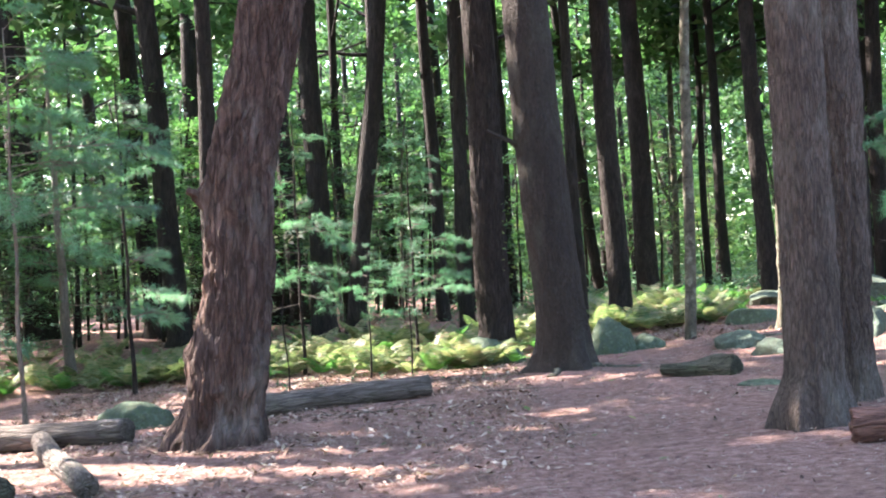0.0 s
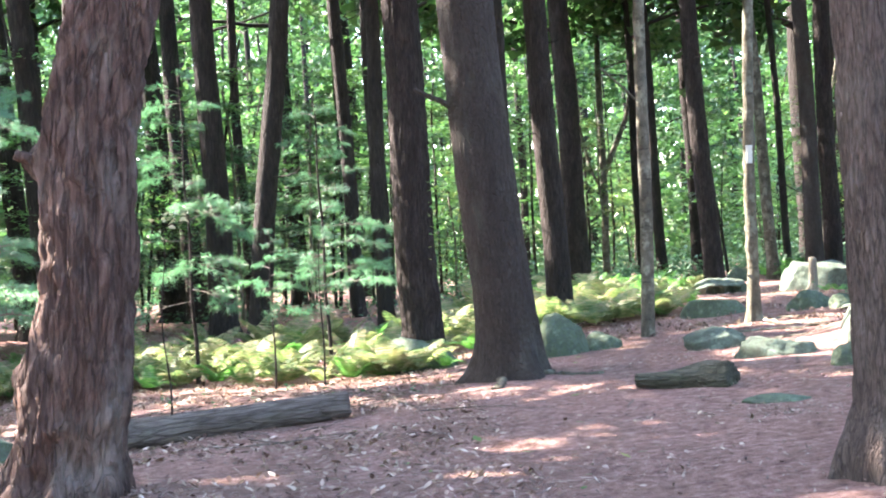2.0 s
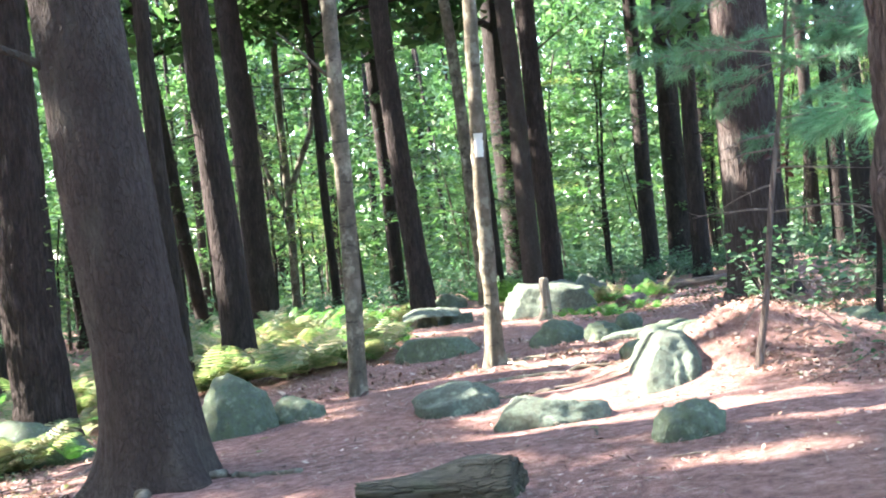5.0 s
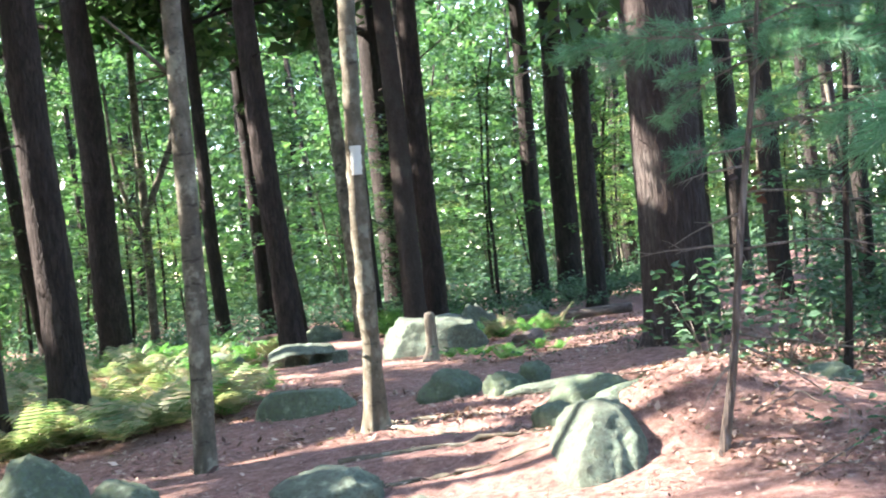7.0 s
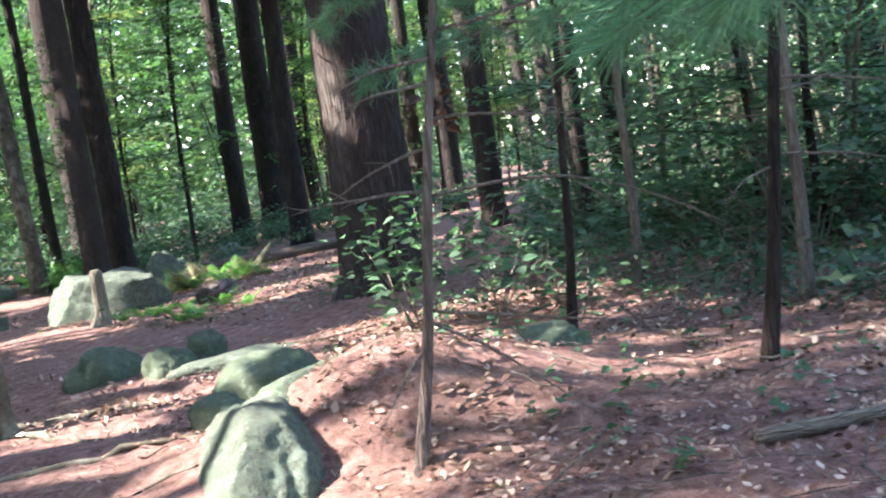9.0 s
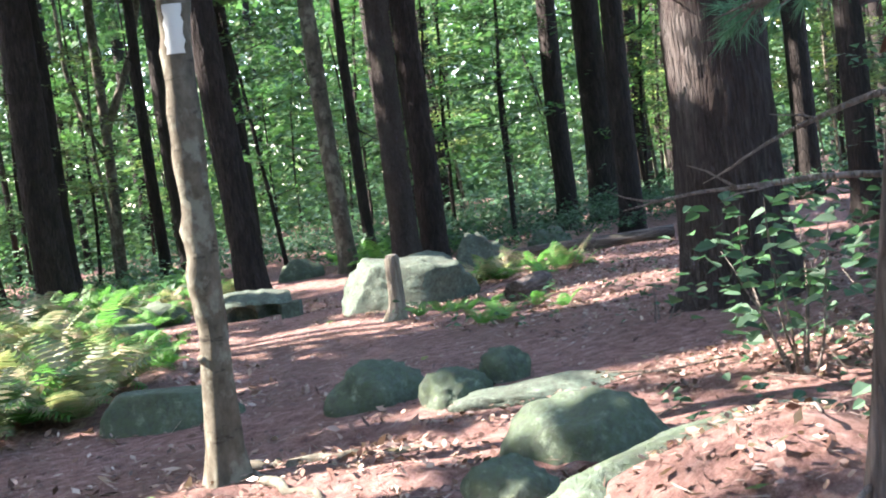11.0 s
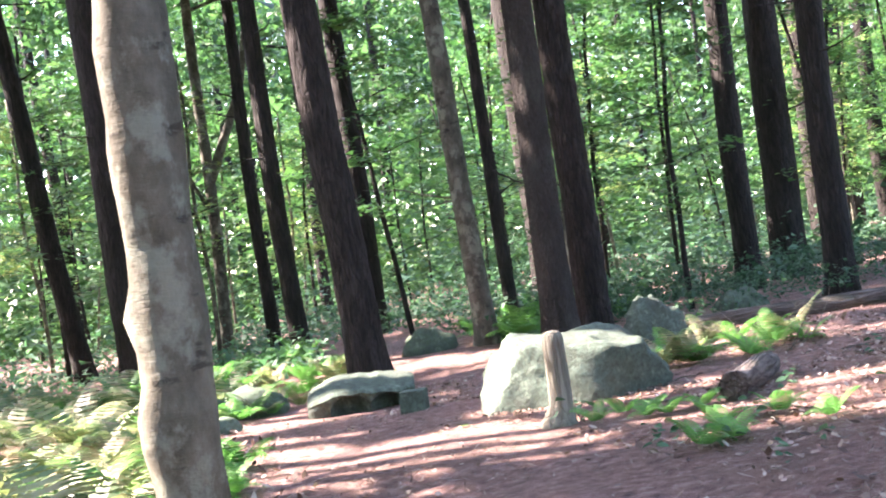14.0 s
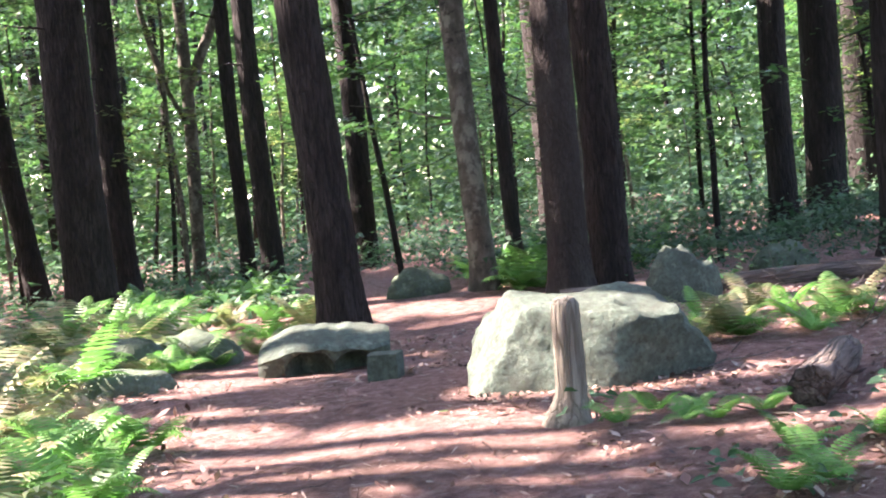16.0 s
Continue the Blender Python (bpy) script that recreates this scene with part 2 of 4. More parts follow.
POSTWOOD = bark("pale_weathered_post", (0.13, 0.115, 0.085), (0.29, 0.265, 0.21), (0.42, 0.39, 0.32), (0.26, 0.29, 0.21), 0.08, 26, 0.4)
PAINT, _nt, _b = material("white_blaze_paint", 0.7)
_b.inputs["Base Color"].default_value = (0.52, 0.55, 0.50, 1)
relief(_nt, _b, tex_noise(_nt, coords(_nt, (1, 1, 1)), 30), 0.4, 0.01)

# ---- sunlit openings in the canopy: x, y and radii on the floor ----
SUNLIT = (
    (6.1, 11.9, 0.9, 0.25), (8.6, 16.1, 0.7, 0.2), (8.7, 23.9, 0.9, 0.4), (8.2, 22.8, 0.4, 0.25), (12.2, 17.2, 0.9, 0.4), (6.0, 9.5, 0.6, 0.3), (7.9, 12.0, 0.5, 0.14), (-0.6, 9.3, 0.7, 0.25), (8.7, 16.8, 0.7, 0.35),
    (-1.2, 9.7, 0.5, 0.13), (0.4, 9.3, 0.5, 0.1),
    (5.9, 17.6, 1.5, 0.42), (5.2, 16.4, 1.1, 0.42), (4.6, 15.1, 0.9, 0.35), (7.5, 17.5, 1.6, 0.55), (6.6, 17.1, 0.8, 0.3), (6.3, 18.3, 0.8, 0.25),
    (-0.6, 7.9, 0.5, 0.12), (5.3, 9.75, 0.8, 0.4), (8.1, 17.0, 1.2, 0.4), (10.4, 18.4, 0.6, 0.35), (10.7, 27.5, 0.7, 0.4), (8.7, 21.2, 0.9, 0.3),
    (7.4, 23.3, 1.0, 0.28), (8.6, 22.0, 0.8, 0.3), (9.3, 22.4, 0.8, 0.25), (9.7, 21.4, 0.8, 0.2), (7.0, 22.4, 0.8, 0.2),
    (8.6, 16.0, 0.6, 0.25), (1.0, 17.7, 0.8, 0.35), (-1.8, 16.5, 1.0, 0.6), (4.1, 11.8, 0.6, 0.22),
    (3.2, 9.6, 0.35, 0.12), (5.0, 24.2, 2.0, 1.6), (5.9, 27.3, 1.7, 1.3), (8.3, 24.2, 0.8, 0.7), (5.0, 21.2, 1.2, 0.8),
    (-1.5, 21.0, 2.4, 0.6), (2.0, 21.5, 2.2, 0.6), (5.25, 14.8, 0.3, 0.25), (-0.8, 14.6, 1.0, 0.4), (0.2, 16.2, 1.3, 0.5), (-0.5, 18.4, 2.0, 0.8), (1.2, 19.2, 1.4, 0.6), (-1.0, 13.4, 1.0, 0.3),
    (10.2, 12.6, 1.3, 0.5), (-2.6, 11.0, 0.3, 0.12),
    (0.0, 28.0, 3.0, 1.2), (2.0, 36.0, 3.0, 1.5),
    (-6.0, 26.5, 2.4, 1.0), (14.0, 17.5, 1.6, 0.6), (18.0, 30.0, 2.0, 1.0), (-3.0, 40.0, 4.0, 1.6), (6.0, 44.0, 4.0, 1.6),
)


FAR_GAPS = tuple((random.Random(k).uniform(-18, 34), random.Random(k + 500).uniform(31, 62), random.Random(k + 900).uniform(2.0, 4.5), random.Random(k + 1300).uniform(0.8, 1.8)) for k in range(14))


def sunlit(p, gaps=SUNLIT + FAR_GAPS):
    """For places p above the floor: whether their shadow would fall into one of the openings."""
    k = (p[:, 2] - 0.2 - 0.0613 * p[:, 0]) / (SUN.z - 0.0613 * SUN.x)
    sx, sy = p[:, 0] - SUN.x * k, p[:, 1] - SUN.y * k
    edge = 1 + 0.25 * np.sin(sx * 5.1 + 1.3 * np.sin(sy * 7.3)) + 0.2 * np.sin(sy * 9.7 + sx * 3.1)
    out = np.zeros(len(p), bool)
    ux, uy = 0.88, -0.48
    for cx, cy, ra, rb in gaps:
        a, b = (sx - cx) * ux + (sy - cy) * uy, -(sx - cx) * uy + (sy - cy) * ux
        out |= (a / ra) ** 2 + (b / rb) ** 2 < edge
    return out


# ---- leaves ----


def leaf_arrays(p, size, rng, flat=0.5, long=1.6, spread=0.35, corners=4):
    """A blade with four or three corners at each of the places p, its normal drawn up by flat."""
    n = len(p)
    nrm = rng.normal(size=(n, 3)) * (1 - flat)
    nrm[:, 2] += flat
    nrm /= np.linalg.norm(nrm, axis=1)[:, None] + 1e-9
    u = np.cross(nrm, rng.normal(size=(n, 3)))
    u /= np.linalg.norm(u, axis=1)[:, None] + 1e-9
    w = np.cross(nrm, u)
    s = size * (1 + spread * rng.normal(size=(n, 1))).clip(0.4, 1.8)
    a, b = u * s * 0.5 * long, w * s * 0.42
    ring = [p - a, p + b - a * 0.1, p + a, p - b - a * 0.1] if corners == 4 else [p - a * 0.8, p + b + a * 0.6, p - b * 0.9 + a * 0.9]
    return np.stack(ring, 1).reshape(-1, 3), np.arange(n * corners).reshape(-1, corners)


def cloud(rng, centres, radii, count, squash=0.6):
    k = rng.integers(0, len(centres), count)
    d = rng.normal(size=(count, 3))
    d /= np.linalg.norm(d, axis=1)[:, None]
    d *= rng.random((count, 1)) ** 0.45
    d[:, 2] *= squash
    return centres[k] + d * radii[k][:, None]


def tube(points, radii, seg=6, wave=0.0, seed=0):
    """Verts and faces of a tube along points."""
    v, f = [], []
    rng = random.Random(seed)
    for i, p in enumerate(points):
        a, b = Vector(points[max(i - 1, 0)]), Vector(points[min(i + 1, len(points) - 1)])
        d = (b - a).normalized()
        u = d.orthogonal().normalized() if abs(d.z) < 0.9 else d.cross(Vector((0, 1, 0))).normalized()
        w = d.cross(u)
        for j in range(seg):
            t = 2 * math.pi * j / seg
            r = radii[i] * (1 + wave * rng.uniform(-1, 1))
            q = Vector(p) + (u * math.cos(t) + w * math.sin(t)) * r
            v.append(tuple(q))
    for i in range(len(points) - 1):
        for j in range(seg):
            k = (j + 1) % seg
            f.append((i * seg + j, i * seg + k, (i + 1) * seg + k, (i + 1) * seg + j))
    f.append(tuple(range(seg))[::-1])
    f.append(tuple((len(points) - 1) * seg + j for j in range(seg)))
    return v, f


def joined(pieces):
    v, f = [], []
    for pv, pf in pieces:
        o = len(v)
        v += list(pv)
        f += [tuple(i + o for i in face) for face in pf]
    return v, f


def wander(rng, start, way, length, steps, bend=0.2, lift=0.0):
    p, d, out = Vector(start), Vector(way).normalized(), [tuple(start)]
    for _ in range(steps):
        d = (d + Vector((rng.uniform(-bend, bend), rng.uniform(-bend, bend), rng.uniform(-bend, bend) + lift))).normalized()
        p = p + d * (length / steps)
        out.append(tuple(p))
    return out


# ---- trees ----


def trunk_mesh(name, axis, radius, height, mat, seg, step, seed, ridge=0.0, flare=0.35, roots=5, lumps=()):
    """A trunk from 0.25 m under the floor up: axis(z) gives its middle, radius(z) its half width; ridge is the depth of the bark's furrows in metres."""
    zs, z = [], -0.25
    while z < height:
        zs.append(z)
        z += step * (1 if z < 4.5 else 4 if z < 8 else 9)
    zs.append(height)
    v = []
    phase = seed * 1.7
    for z in zs:
        cx, cy = axis(z)
        r0 = radius(z)
        low = math.exp(-max(z, -0.1) / 0.22) if flare else 0
        for j in range(seg):
            t = 2 * math.pi * j / seg
            c, s = math.cos(t), math.sin(t)
            r = r0 * (1 + flare * low * (0.55 + 0.9 * max(0, math.sin(roots * t + phase)) ** 2))
            r *= 1 + 0.05 * noise.noise((c * 1.2, s * 1.2, z * 0.8 + phase))
            if ridge and z < 8:
                q = (c * r0 / 0.035 + phase, s * r0 / 0.035, z / 0.22)
                n = noise.noise(q) + 0.5 * noise.noise((q[0] * 2.1, q[1] * 2.1, q[2] * 2.7))
                r += ridge * (max(-0.6, min(0.7, n * 1.5)))
            for lz, lt, lr, lh in lumps:
                a = math.atan2(math.sin(t - lt), math.cos(t - lt)) * r0
                r += lh * math.exp(-((z - lz) ** 2 + a * a) / (lr * lr))
            v.append((cx + c * r, cy + s * r, z))
    f = [(i * seg + j, i * seg + (j + 1) % seg, (i + 1) * seg + (j + 1) % seg, (i + 1) * seg + j) for i in range(len(zs) - 1) for j in range(seg)]
    f.append(tuple((len(zs) - 1) * seg + j for j in range(seg)))
    return mesh_of(name, v, f, mat, True)


def tree(x, y, d, lean, label, height=15.0, mat=None, seg=14, step=0.35, ridge=0.0, bend=None, flare=0.35, crown=(8.0, 3.6, 2800), limbs=6, leaf=None, lumps=(), name="tree", dead=0, taper=0.03, group="forest trees", leaf_size=0.24):
    seed = int(abs(x * 131 + y * 37)) + 1
    rng = np.random.default_rng(seed)
    rnd = random.Random(seed)
    z0 = gzn(x, y)
    root = thing(name, label, "tree", pose(x, y, z0), group)
    mat = mat or BARK_DARK
    wob = rnd.uniform(0, 6)

    def axis(z):
        k = 0.03 * math.sin(z * 0.9 + wob) * min(1, max(0, z) / 2)
        bx, by = bend(z) if bend else (0, 0)
        return lean[0] * z + bx + k, lean[1] * z + by + k * 0.6

    def radius(z):
        return max(d / 2 * (1.06 - taper * max(z, 0) * (1 if z < height * 0.6 else 1.4)), 0.02)

    put("trunk", trunk_mesh("trunk", axis, radius, height, mat, seg, step, seed % 97, ridge, flare, 3 + seed % 4, lumps), root)
    base, wide, count = crown
    tips = []
    for i in range(limbs):
        z = base - 0.6 + (height - base) * (i + 0.5) / limbs
        t = rnd.uniform(0, 6.283)
        cx, cy = axis(z)
        pts = wander(rnd, (cx, cy, z), (math.cos(t), math.sin(t), rnd.uniform(0.1, 0.6)), wide * rnd.uniform(0.7, 1.1) * (1.15 - 0.5 * i / limbs), 6, 0.18, 0.02)
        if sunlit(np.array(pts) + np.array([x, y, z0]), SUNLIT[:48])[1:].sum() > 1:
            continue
        r = max(0.02, radius(z) * 0.4)
        put("limb", mesh_of("limb", *tube(pts, [r * (1 - 0.14 * k) for k in range(7)], 6), mat, True), root)
        tips += pts[2:]
    for i in range(dead):
        z = rnd.uniform(1.6, 6.5)
        t = rnd.uniform(0, 6.283)
        cx, cy = axis(z)
        pts = wander(rnd, (cx, cy, z), (math.cos(t), math.sin(t), rnd.uniform(-0.2, 0.4)), rnd.uniform(0.4, 1.6), 5, 0.25)
        put("dead_branch", mesh_of("dead_branch", *tube(pts, [0.018, 0.015, 0.012, 0.009, 0.006, 0.003], 5), mat, True), root)
    if count:
        tips = tips or [(*axis(height - 1), height - 1)]
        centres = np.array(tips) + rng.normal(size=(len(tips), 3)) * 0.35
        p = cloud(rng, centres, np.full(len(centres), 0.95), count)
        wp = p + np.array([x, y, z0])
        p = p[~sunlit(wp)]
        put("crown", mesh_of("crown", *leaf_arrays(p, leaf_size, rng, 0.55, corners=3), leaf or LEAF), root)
    return root


# ---- the floor ----


def axis_steps(lo, hi, step, far):
    inner = list(np.arange(lo, hi + 1e-6, step))
    out, s, a = [], step, hi
    while a < far:
        s *= 1.35
        a += s
        out.append(a)
    left, s, a = [], step, lo
    while a > -far:
        s *= 1.35
        a -= s
        left.append(a)
    return left[::-1] + inner + out


def build_ground():
    xs, ys = axis_steps(-7, 13, 0.13, 420), axis_steps(0, 31, 0.13, 420)
    v = [(x, y, gzn(x, y)) for y in ys for x in xs]
    n = len(xs)
    f = [(j * n + i, j * n + i + 1, (j + 1) * n + i + 1, (j + 1) * n + i) for j in range(len(ys) - 1) for i in range(n - 1)]
    tagged(new("ground", mesh_of("ground", v, f, FLOOR, True)), "reddish brown forest floor of pine needles and leaves", "ground", kind="structure")


build_ground()

# ---- the large trees beside the path ----
HUGE = dict(seg=104, step=0.034)
BIG = dict(seg=72, step=0.045)
MID = dict(seg=36, step=0.09)
SLIM = dict(seg=24, step=0.07)


def bent(z):
    k = max(z, 0)
    return 0.03 * k + 0.075 * max(k - 1.0, 0) - 0.10 * math.exp(-((k - 2.3) / 0.7) ** 2) + 0.05 * math.sin(k * 1.5), 0.0


bent_tree = tree(-1.95, 10.0, 0.58, (0.07, 0.0), "bent pine trunk with deeply cracked red-brown bark and a knot", mat=BARK_RED, ridge=0.042, bend=bent, flare=0.36, lumps=((2.15, 3.3, 0.10, 0.10), (0.78, 3.2, 0.22, 0.10), (0.62, 5.9, 0.16, 0.05), (0.2, 5.2, 0.09, -0.10), (0.15, 4.3, 0.08, -0.08), (0.55, 4.6, 0.07, -0.05), (1.35, 3.9, 0.09, -0.04), (0.1, 5.8, 0.16, 0.07), (0.85, 6.1, 0.12, 0.035), (0.32, 4.75, 0.11, -0.09), (0.12, 3.7, 0.2, 0.08), (0.5, 4.2, 0.16, 0.04)), taper=0.035, crown=(8.5, 3.6, 2600), **HUGE)
fork_tree = tree(1.60, 14.75, 0.60, (-0.082, 0.009), "dark grey-brown trunk with flared roots leaning over the path", mat=BARK_SMOOTH, ridge=0.009, flare=0.5, taper=0.028, **HUGE)
tree(2.64, 7.8, 0.37, (-0.006, -0.001), "straight grey-brown pine trunk with ridged bark beside the path", mat=BARK_BROWN, ridge=0.016, flare=0.35, lumps=((0.05, 3.6, 0.22, 0.07), (0.05, 0.4, 0.2, 0.06)), taper=0.018, **HUGE)
tree(3.21, 8.8, 0.34, (0.004, 0.0), "scarred grey-barked trunk with a broken knob", mat=BARK_BROWN, ridge=0.024, lumps=((1.2, 3.3, 0.12, 0.07), (0.95, 3.6, 0.1, 0.03), (2.5, 3.1, 0.4, 0.06)), taper=0.012, **HUGE)
vine_tree = tree(0.98, 19.2, 0.53, (-0.03, 0.001), "dark pine trunk with shaggy furrowed bark among ferns", mat=BARK_DARK, ridge=0.020, dead=3, **BIG)
tree(3.42, 22.5, 0.40, (-0.035, -0.002), "dark straight pine trunk standing in ferns", mat=BARK_DARK, ridge=0.010, dead=2, **MID)
tree(5.70, 33.0, 0.56, (-0.03, 0.004), "dark pine trunk behind the ferns", mat=BARK_DARK, ridge=0.012, dead=2, **MID)
slim_tree = tree(3.77, 17.95, 0.165, (0.025, -0.006), "slim young tree with mottled grey-brown bark", height=9, mat=BARK_MOTTLED, ridge=0.005, flare=0.1, crown=(6.0, 1.6, 700), limbs=4, taper=0.05, **SLIM)
blaze_tree = tree(5.165, 17.95, 0.144, (0.022, -0.025), "slim pale-barked tree with a white paint blaze", height=10, mat=BARK_PALE, ridge=0.007, flare=0.6, lumps=((0.98, 3.5, 0.07, 0.028), (1.22, 3.1, 0.05, 0.02), (1.75, 3.3, 0.05, 0.022), (0.72, 3.2, 0.08, -0.016), (2.05, 2.9, 0.06, 0.018), (1.55, 3.3, 0.10, 0.012), (2.3, 0.3, 0.12, 0.012)), crown=(6.5, 1.8, 800), limbs=4, taper=0.035, **SLIM)
tree(7.85, 28.9, 0.40, (-0.05, 0.006), "dark leaning pine trunk beside the path", mat=BARK_DARK, ridge=0.014, dead=2, **MID)
tree(10.60, 29.2, 0.37, (-0.006, 0.002), "tall dark pine trunk, one of a close pair", mat=BARK_DARK, ridge=0.016, dead=2, **MID)
tree(10.07, 28.9, 0.36, (-0.010, 0.002), "smooth dark trunk, one of a close pair", mat=BARK_SMOOTH, ridge=0.004, **MID)
tree(8.99, 19.25, 0.67, (0.02, -0.004), "huge old pine trunk with dark ridged bark", mat=BARK_OLD, ridge=0.014, flare=0.4, taper=0.022, dead=2, **HUGE)

# ---- trees further off ----
# Two made-up trees, added so their crowns shade the bank and the floor beyond.
tree(-3.5, 19.7, 0.28, (-0.02, 0.0), "dark trunk in the woods beyond the ferns", 14, BARK_FAR, 18, 0.2, 0.006, dead=2, crown=(6.5, 3.9, 550), limbs=3)
tree(0.9, 31.0, 0.36, (-0.02, 0.0), "dark trunk in the woods beyond the ferns", 15, BARK_FAR, 18, 0.2, 0.006, dead=2, crown=(6.5, 4.2, 2600))
for x, y, d, lx, height in (
    (-2.2, 24.8, 0.45, -0.02, 15), (-1.5, 23.4, 0.36, 0.10, 14), (0.2, 26.2, 0.27, -0.03, 13), (0.62, 23.4, 0.26, -0.005, 13),
    (-5.0, 24.6, 0.45, -0.08, 15), (-5.9, 26.5, 0.42, -0.075, 14), (-6.2, 34.0, 0.60, -0.01, 16), (-9.2, 29.5, 0.75, -0.078, 15),
    (-1.9, 27.8, 0.20, -0.025, 12), (2.6, 21.4, 0.20, -0.03, 12), (-3.7, 30.5, 0.52, -0.07, 15), (-3.1, 29.2, 0.40, -0.06, 14),
):
    tree(x, y, d, (lx, 0.0), "dark trunk in the woods beyond the ferns", height, BARK_FAR, 18, 0.2, 0.006, dead=4, crown=(6.5, 3.9, 2800))
for x, y, d, lx, height in (
    (-10.2, 40.5, 0.42, -0.076, 14), (13.0, 37.0, 0.66, -0.02, 16), (10.5, 31.8, 0.17, -0.03, 13),
    (6.15, 35.6, 0.36, -0.02, 16), (4.95, 37.0, 0.32, -0.12, 13), (7.90, 33.6, 0.27, -0.03, 13),
    (7.78, 35.3, 0.2, -0.015, 12), (9.9, 37.5, 0.36, -0.02, 14), (14.45, 32.6, 0.36, 0.01, 15), (15.95, 34.0, 0.56, 0.02, 15),
):
    tree(x, y, d, (lx, 0.0), "dark trunk in the woods beyond the boulder", height, BARK_FAR, 18, 0.2, 0.006, dead=4, crown=(6.5, 3.9, 3600))
for x, y, d, lx, height in ((13.7, 29.0, 0.34, 0.02, 13), (13.8, 23.8, 0.32, 0.0, 12), (15.8, 21.0, 0.35, 0.0, 12), (12.6, 20.6, 0.2, 0.02, 10), (17.0, 24.5, 0.4, 0.0, 13)):
    tree(x, y, d, (lx, 0.0), "dark trunk in the thicket", height, BARK_FAR, 18, 0.2, 0.006, dead=4, crown=(5.0, 2.4, 1700))

tree(9.83, 30.9, 0.26, (-0.05, 0.0), "slim grey-barked trunk beyond the boulder", 13, BARK_MOTTLED, 18, 0.2, 0.006, dead=2, crown=(6.5, 3.9, 2500))
forked = tree(7.3, 37.6, 0.20, (0.01, 0.0), "slim forked tree with two diverging stems", 9, BARK_MOTTLED, 16, 0.2, 0.004, crown=(6.0, 2.0, 900), limbs=3)
put("fork", mesh_of("fork", *tube([(0.03, 0, 2.9), (0.3, 0, 3.5), (0.75, 0, 4.5), (1.1, 0.1, 6.0), (1.3, 0.2, 8.0)], [0.085, 0.08, 0.07, 0.06, 0.04], 10), BARK_MOTTLED, True), forked)
put("fork", mesh_of("fork", *tube([(0.0, 0, 2.5), (-0.3, 0, 3.1), (-0.55, 0, 4.2), (-0.6, 0.1, 6.0)], [0.06, 0.055, 0.045, 0.03], 10), BARK_MOTTLED, True), forked)
# Trees added along the sun's way to shade the floor beyond the boulder.
for x, y in ((-1.2, 36.5), (2.2, 35.2), (-4.4, 38.5), (-7.4, 35.5), (-11.0, 33.0), (-13.0, 29.0), (0.6, 40.5)):
    tree(x, y, 0.38, (-0.03, 0.0), "tall dark trunk added for its crown's shade", 16, BARK_FAR, 16, 0.25, 0.006, dead=2, crown=(7.5, 3.6, 2500), limbs=8)

PLACED = [(o.location.x, o.location.y) for o in scene.objects if o.get("category") == "tree"]
ROUTE = ((-0.1, -6), (0, 0), (0.2, 3.5), (1.4, 7.8), (3.3, 10.5), (4.6, 13.4), (5.7, 17.2), (7.3, 24.0), (8.6, 28), (9.0, 34))


def route_distance(x, y):
    best = 99.0
    for (ax, ay), (bx, by) in zip(ROUTE, ROUTE[1:]):
        k = min(1, max(0, ((x - ax) * (bx - ax) + (y - ay) * (by - ay)) / ((bx - ax) ** 2 + (by - ay) ** 2)))
        best = min(best, math.hypot(x - ax - k * (bx - ax), y - ay - k * (by - ay)))
    return best


wild = random.Random(5)


def scatter(count, x0, x1, y0, y1, gap, clear):
    tries = 0
    made = []
    while len(made) < count and tries < 6000:
        tries += 1
        x, y = wild.uniform(x0, x1), wild.uniform(y0, y1)
        if route_distance(x, y) < clear or any((x - a) ** 2 + (y - b) ** 2 < gap * gap for a, b in PLACED):
            continue
        PLACED.append((x, y))
        made.append((x, y))
    return made


for x, y in scatter(85, -26, 42, 38, 72, 1.6, 6):
    tree(x, y, wild.choice((0.16, 0.2, 0.28, 0.36, 0.5)), (wild.uniform(-0.08, 0.03), 0), "distant trunk in the green woods", wild.uniform(12, 17), BARK_FAR, 9, 0.8, 0, crown=(wild.uniform(3.5, 7), 2.9, 2100), limbs=5, group="distant trees", leaf_size=0.17)
# Filler trees around the path, mostly out of view, added for their shade.
for x, y in scatter(22, -30, -9, -8, 36, 2.8, 8) + scatter(16, 16, 36, 0, 38, 2.6, 8) + scatter(14, -14, 16, -26, -6, 3.0, 3):
    tree(x, y, wild.uniform(0.25, 0.55), (wild.uniform(-0.05, 0.05), 0), "tall trunk added to fill and shade the woods", wild.uniform(13, 17), BARK_FAR, 9, 0.8, 0, crown=(wild.uniform(6.5, 8.5), 3.3, 1700), limbs=6, group="distant trees")
# Pines added out of view on the sunward side; their crowns shade the path.
for x, y in ((-9, 13), (-7.5, 6), (-12, 20), (-6.5, 1.5), (-10.5, 25), (-5, -2.5), (-8, 17), (-13.5, 9), (-7.8, 14.2), (-8.8, 11.2)):
    tree(x, y, 0.42, (0, 0), "unseen tall pine added to shade the path", 16, BARK_DARK, 16, 0.3, 0.006, crown=(7.5, 4.4, 3600), limbs=9)

# ---- young growth ----


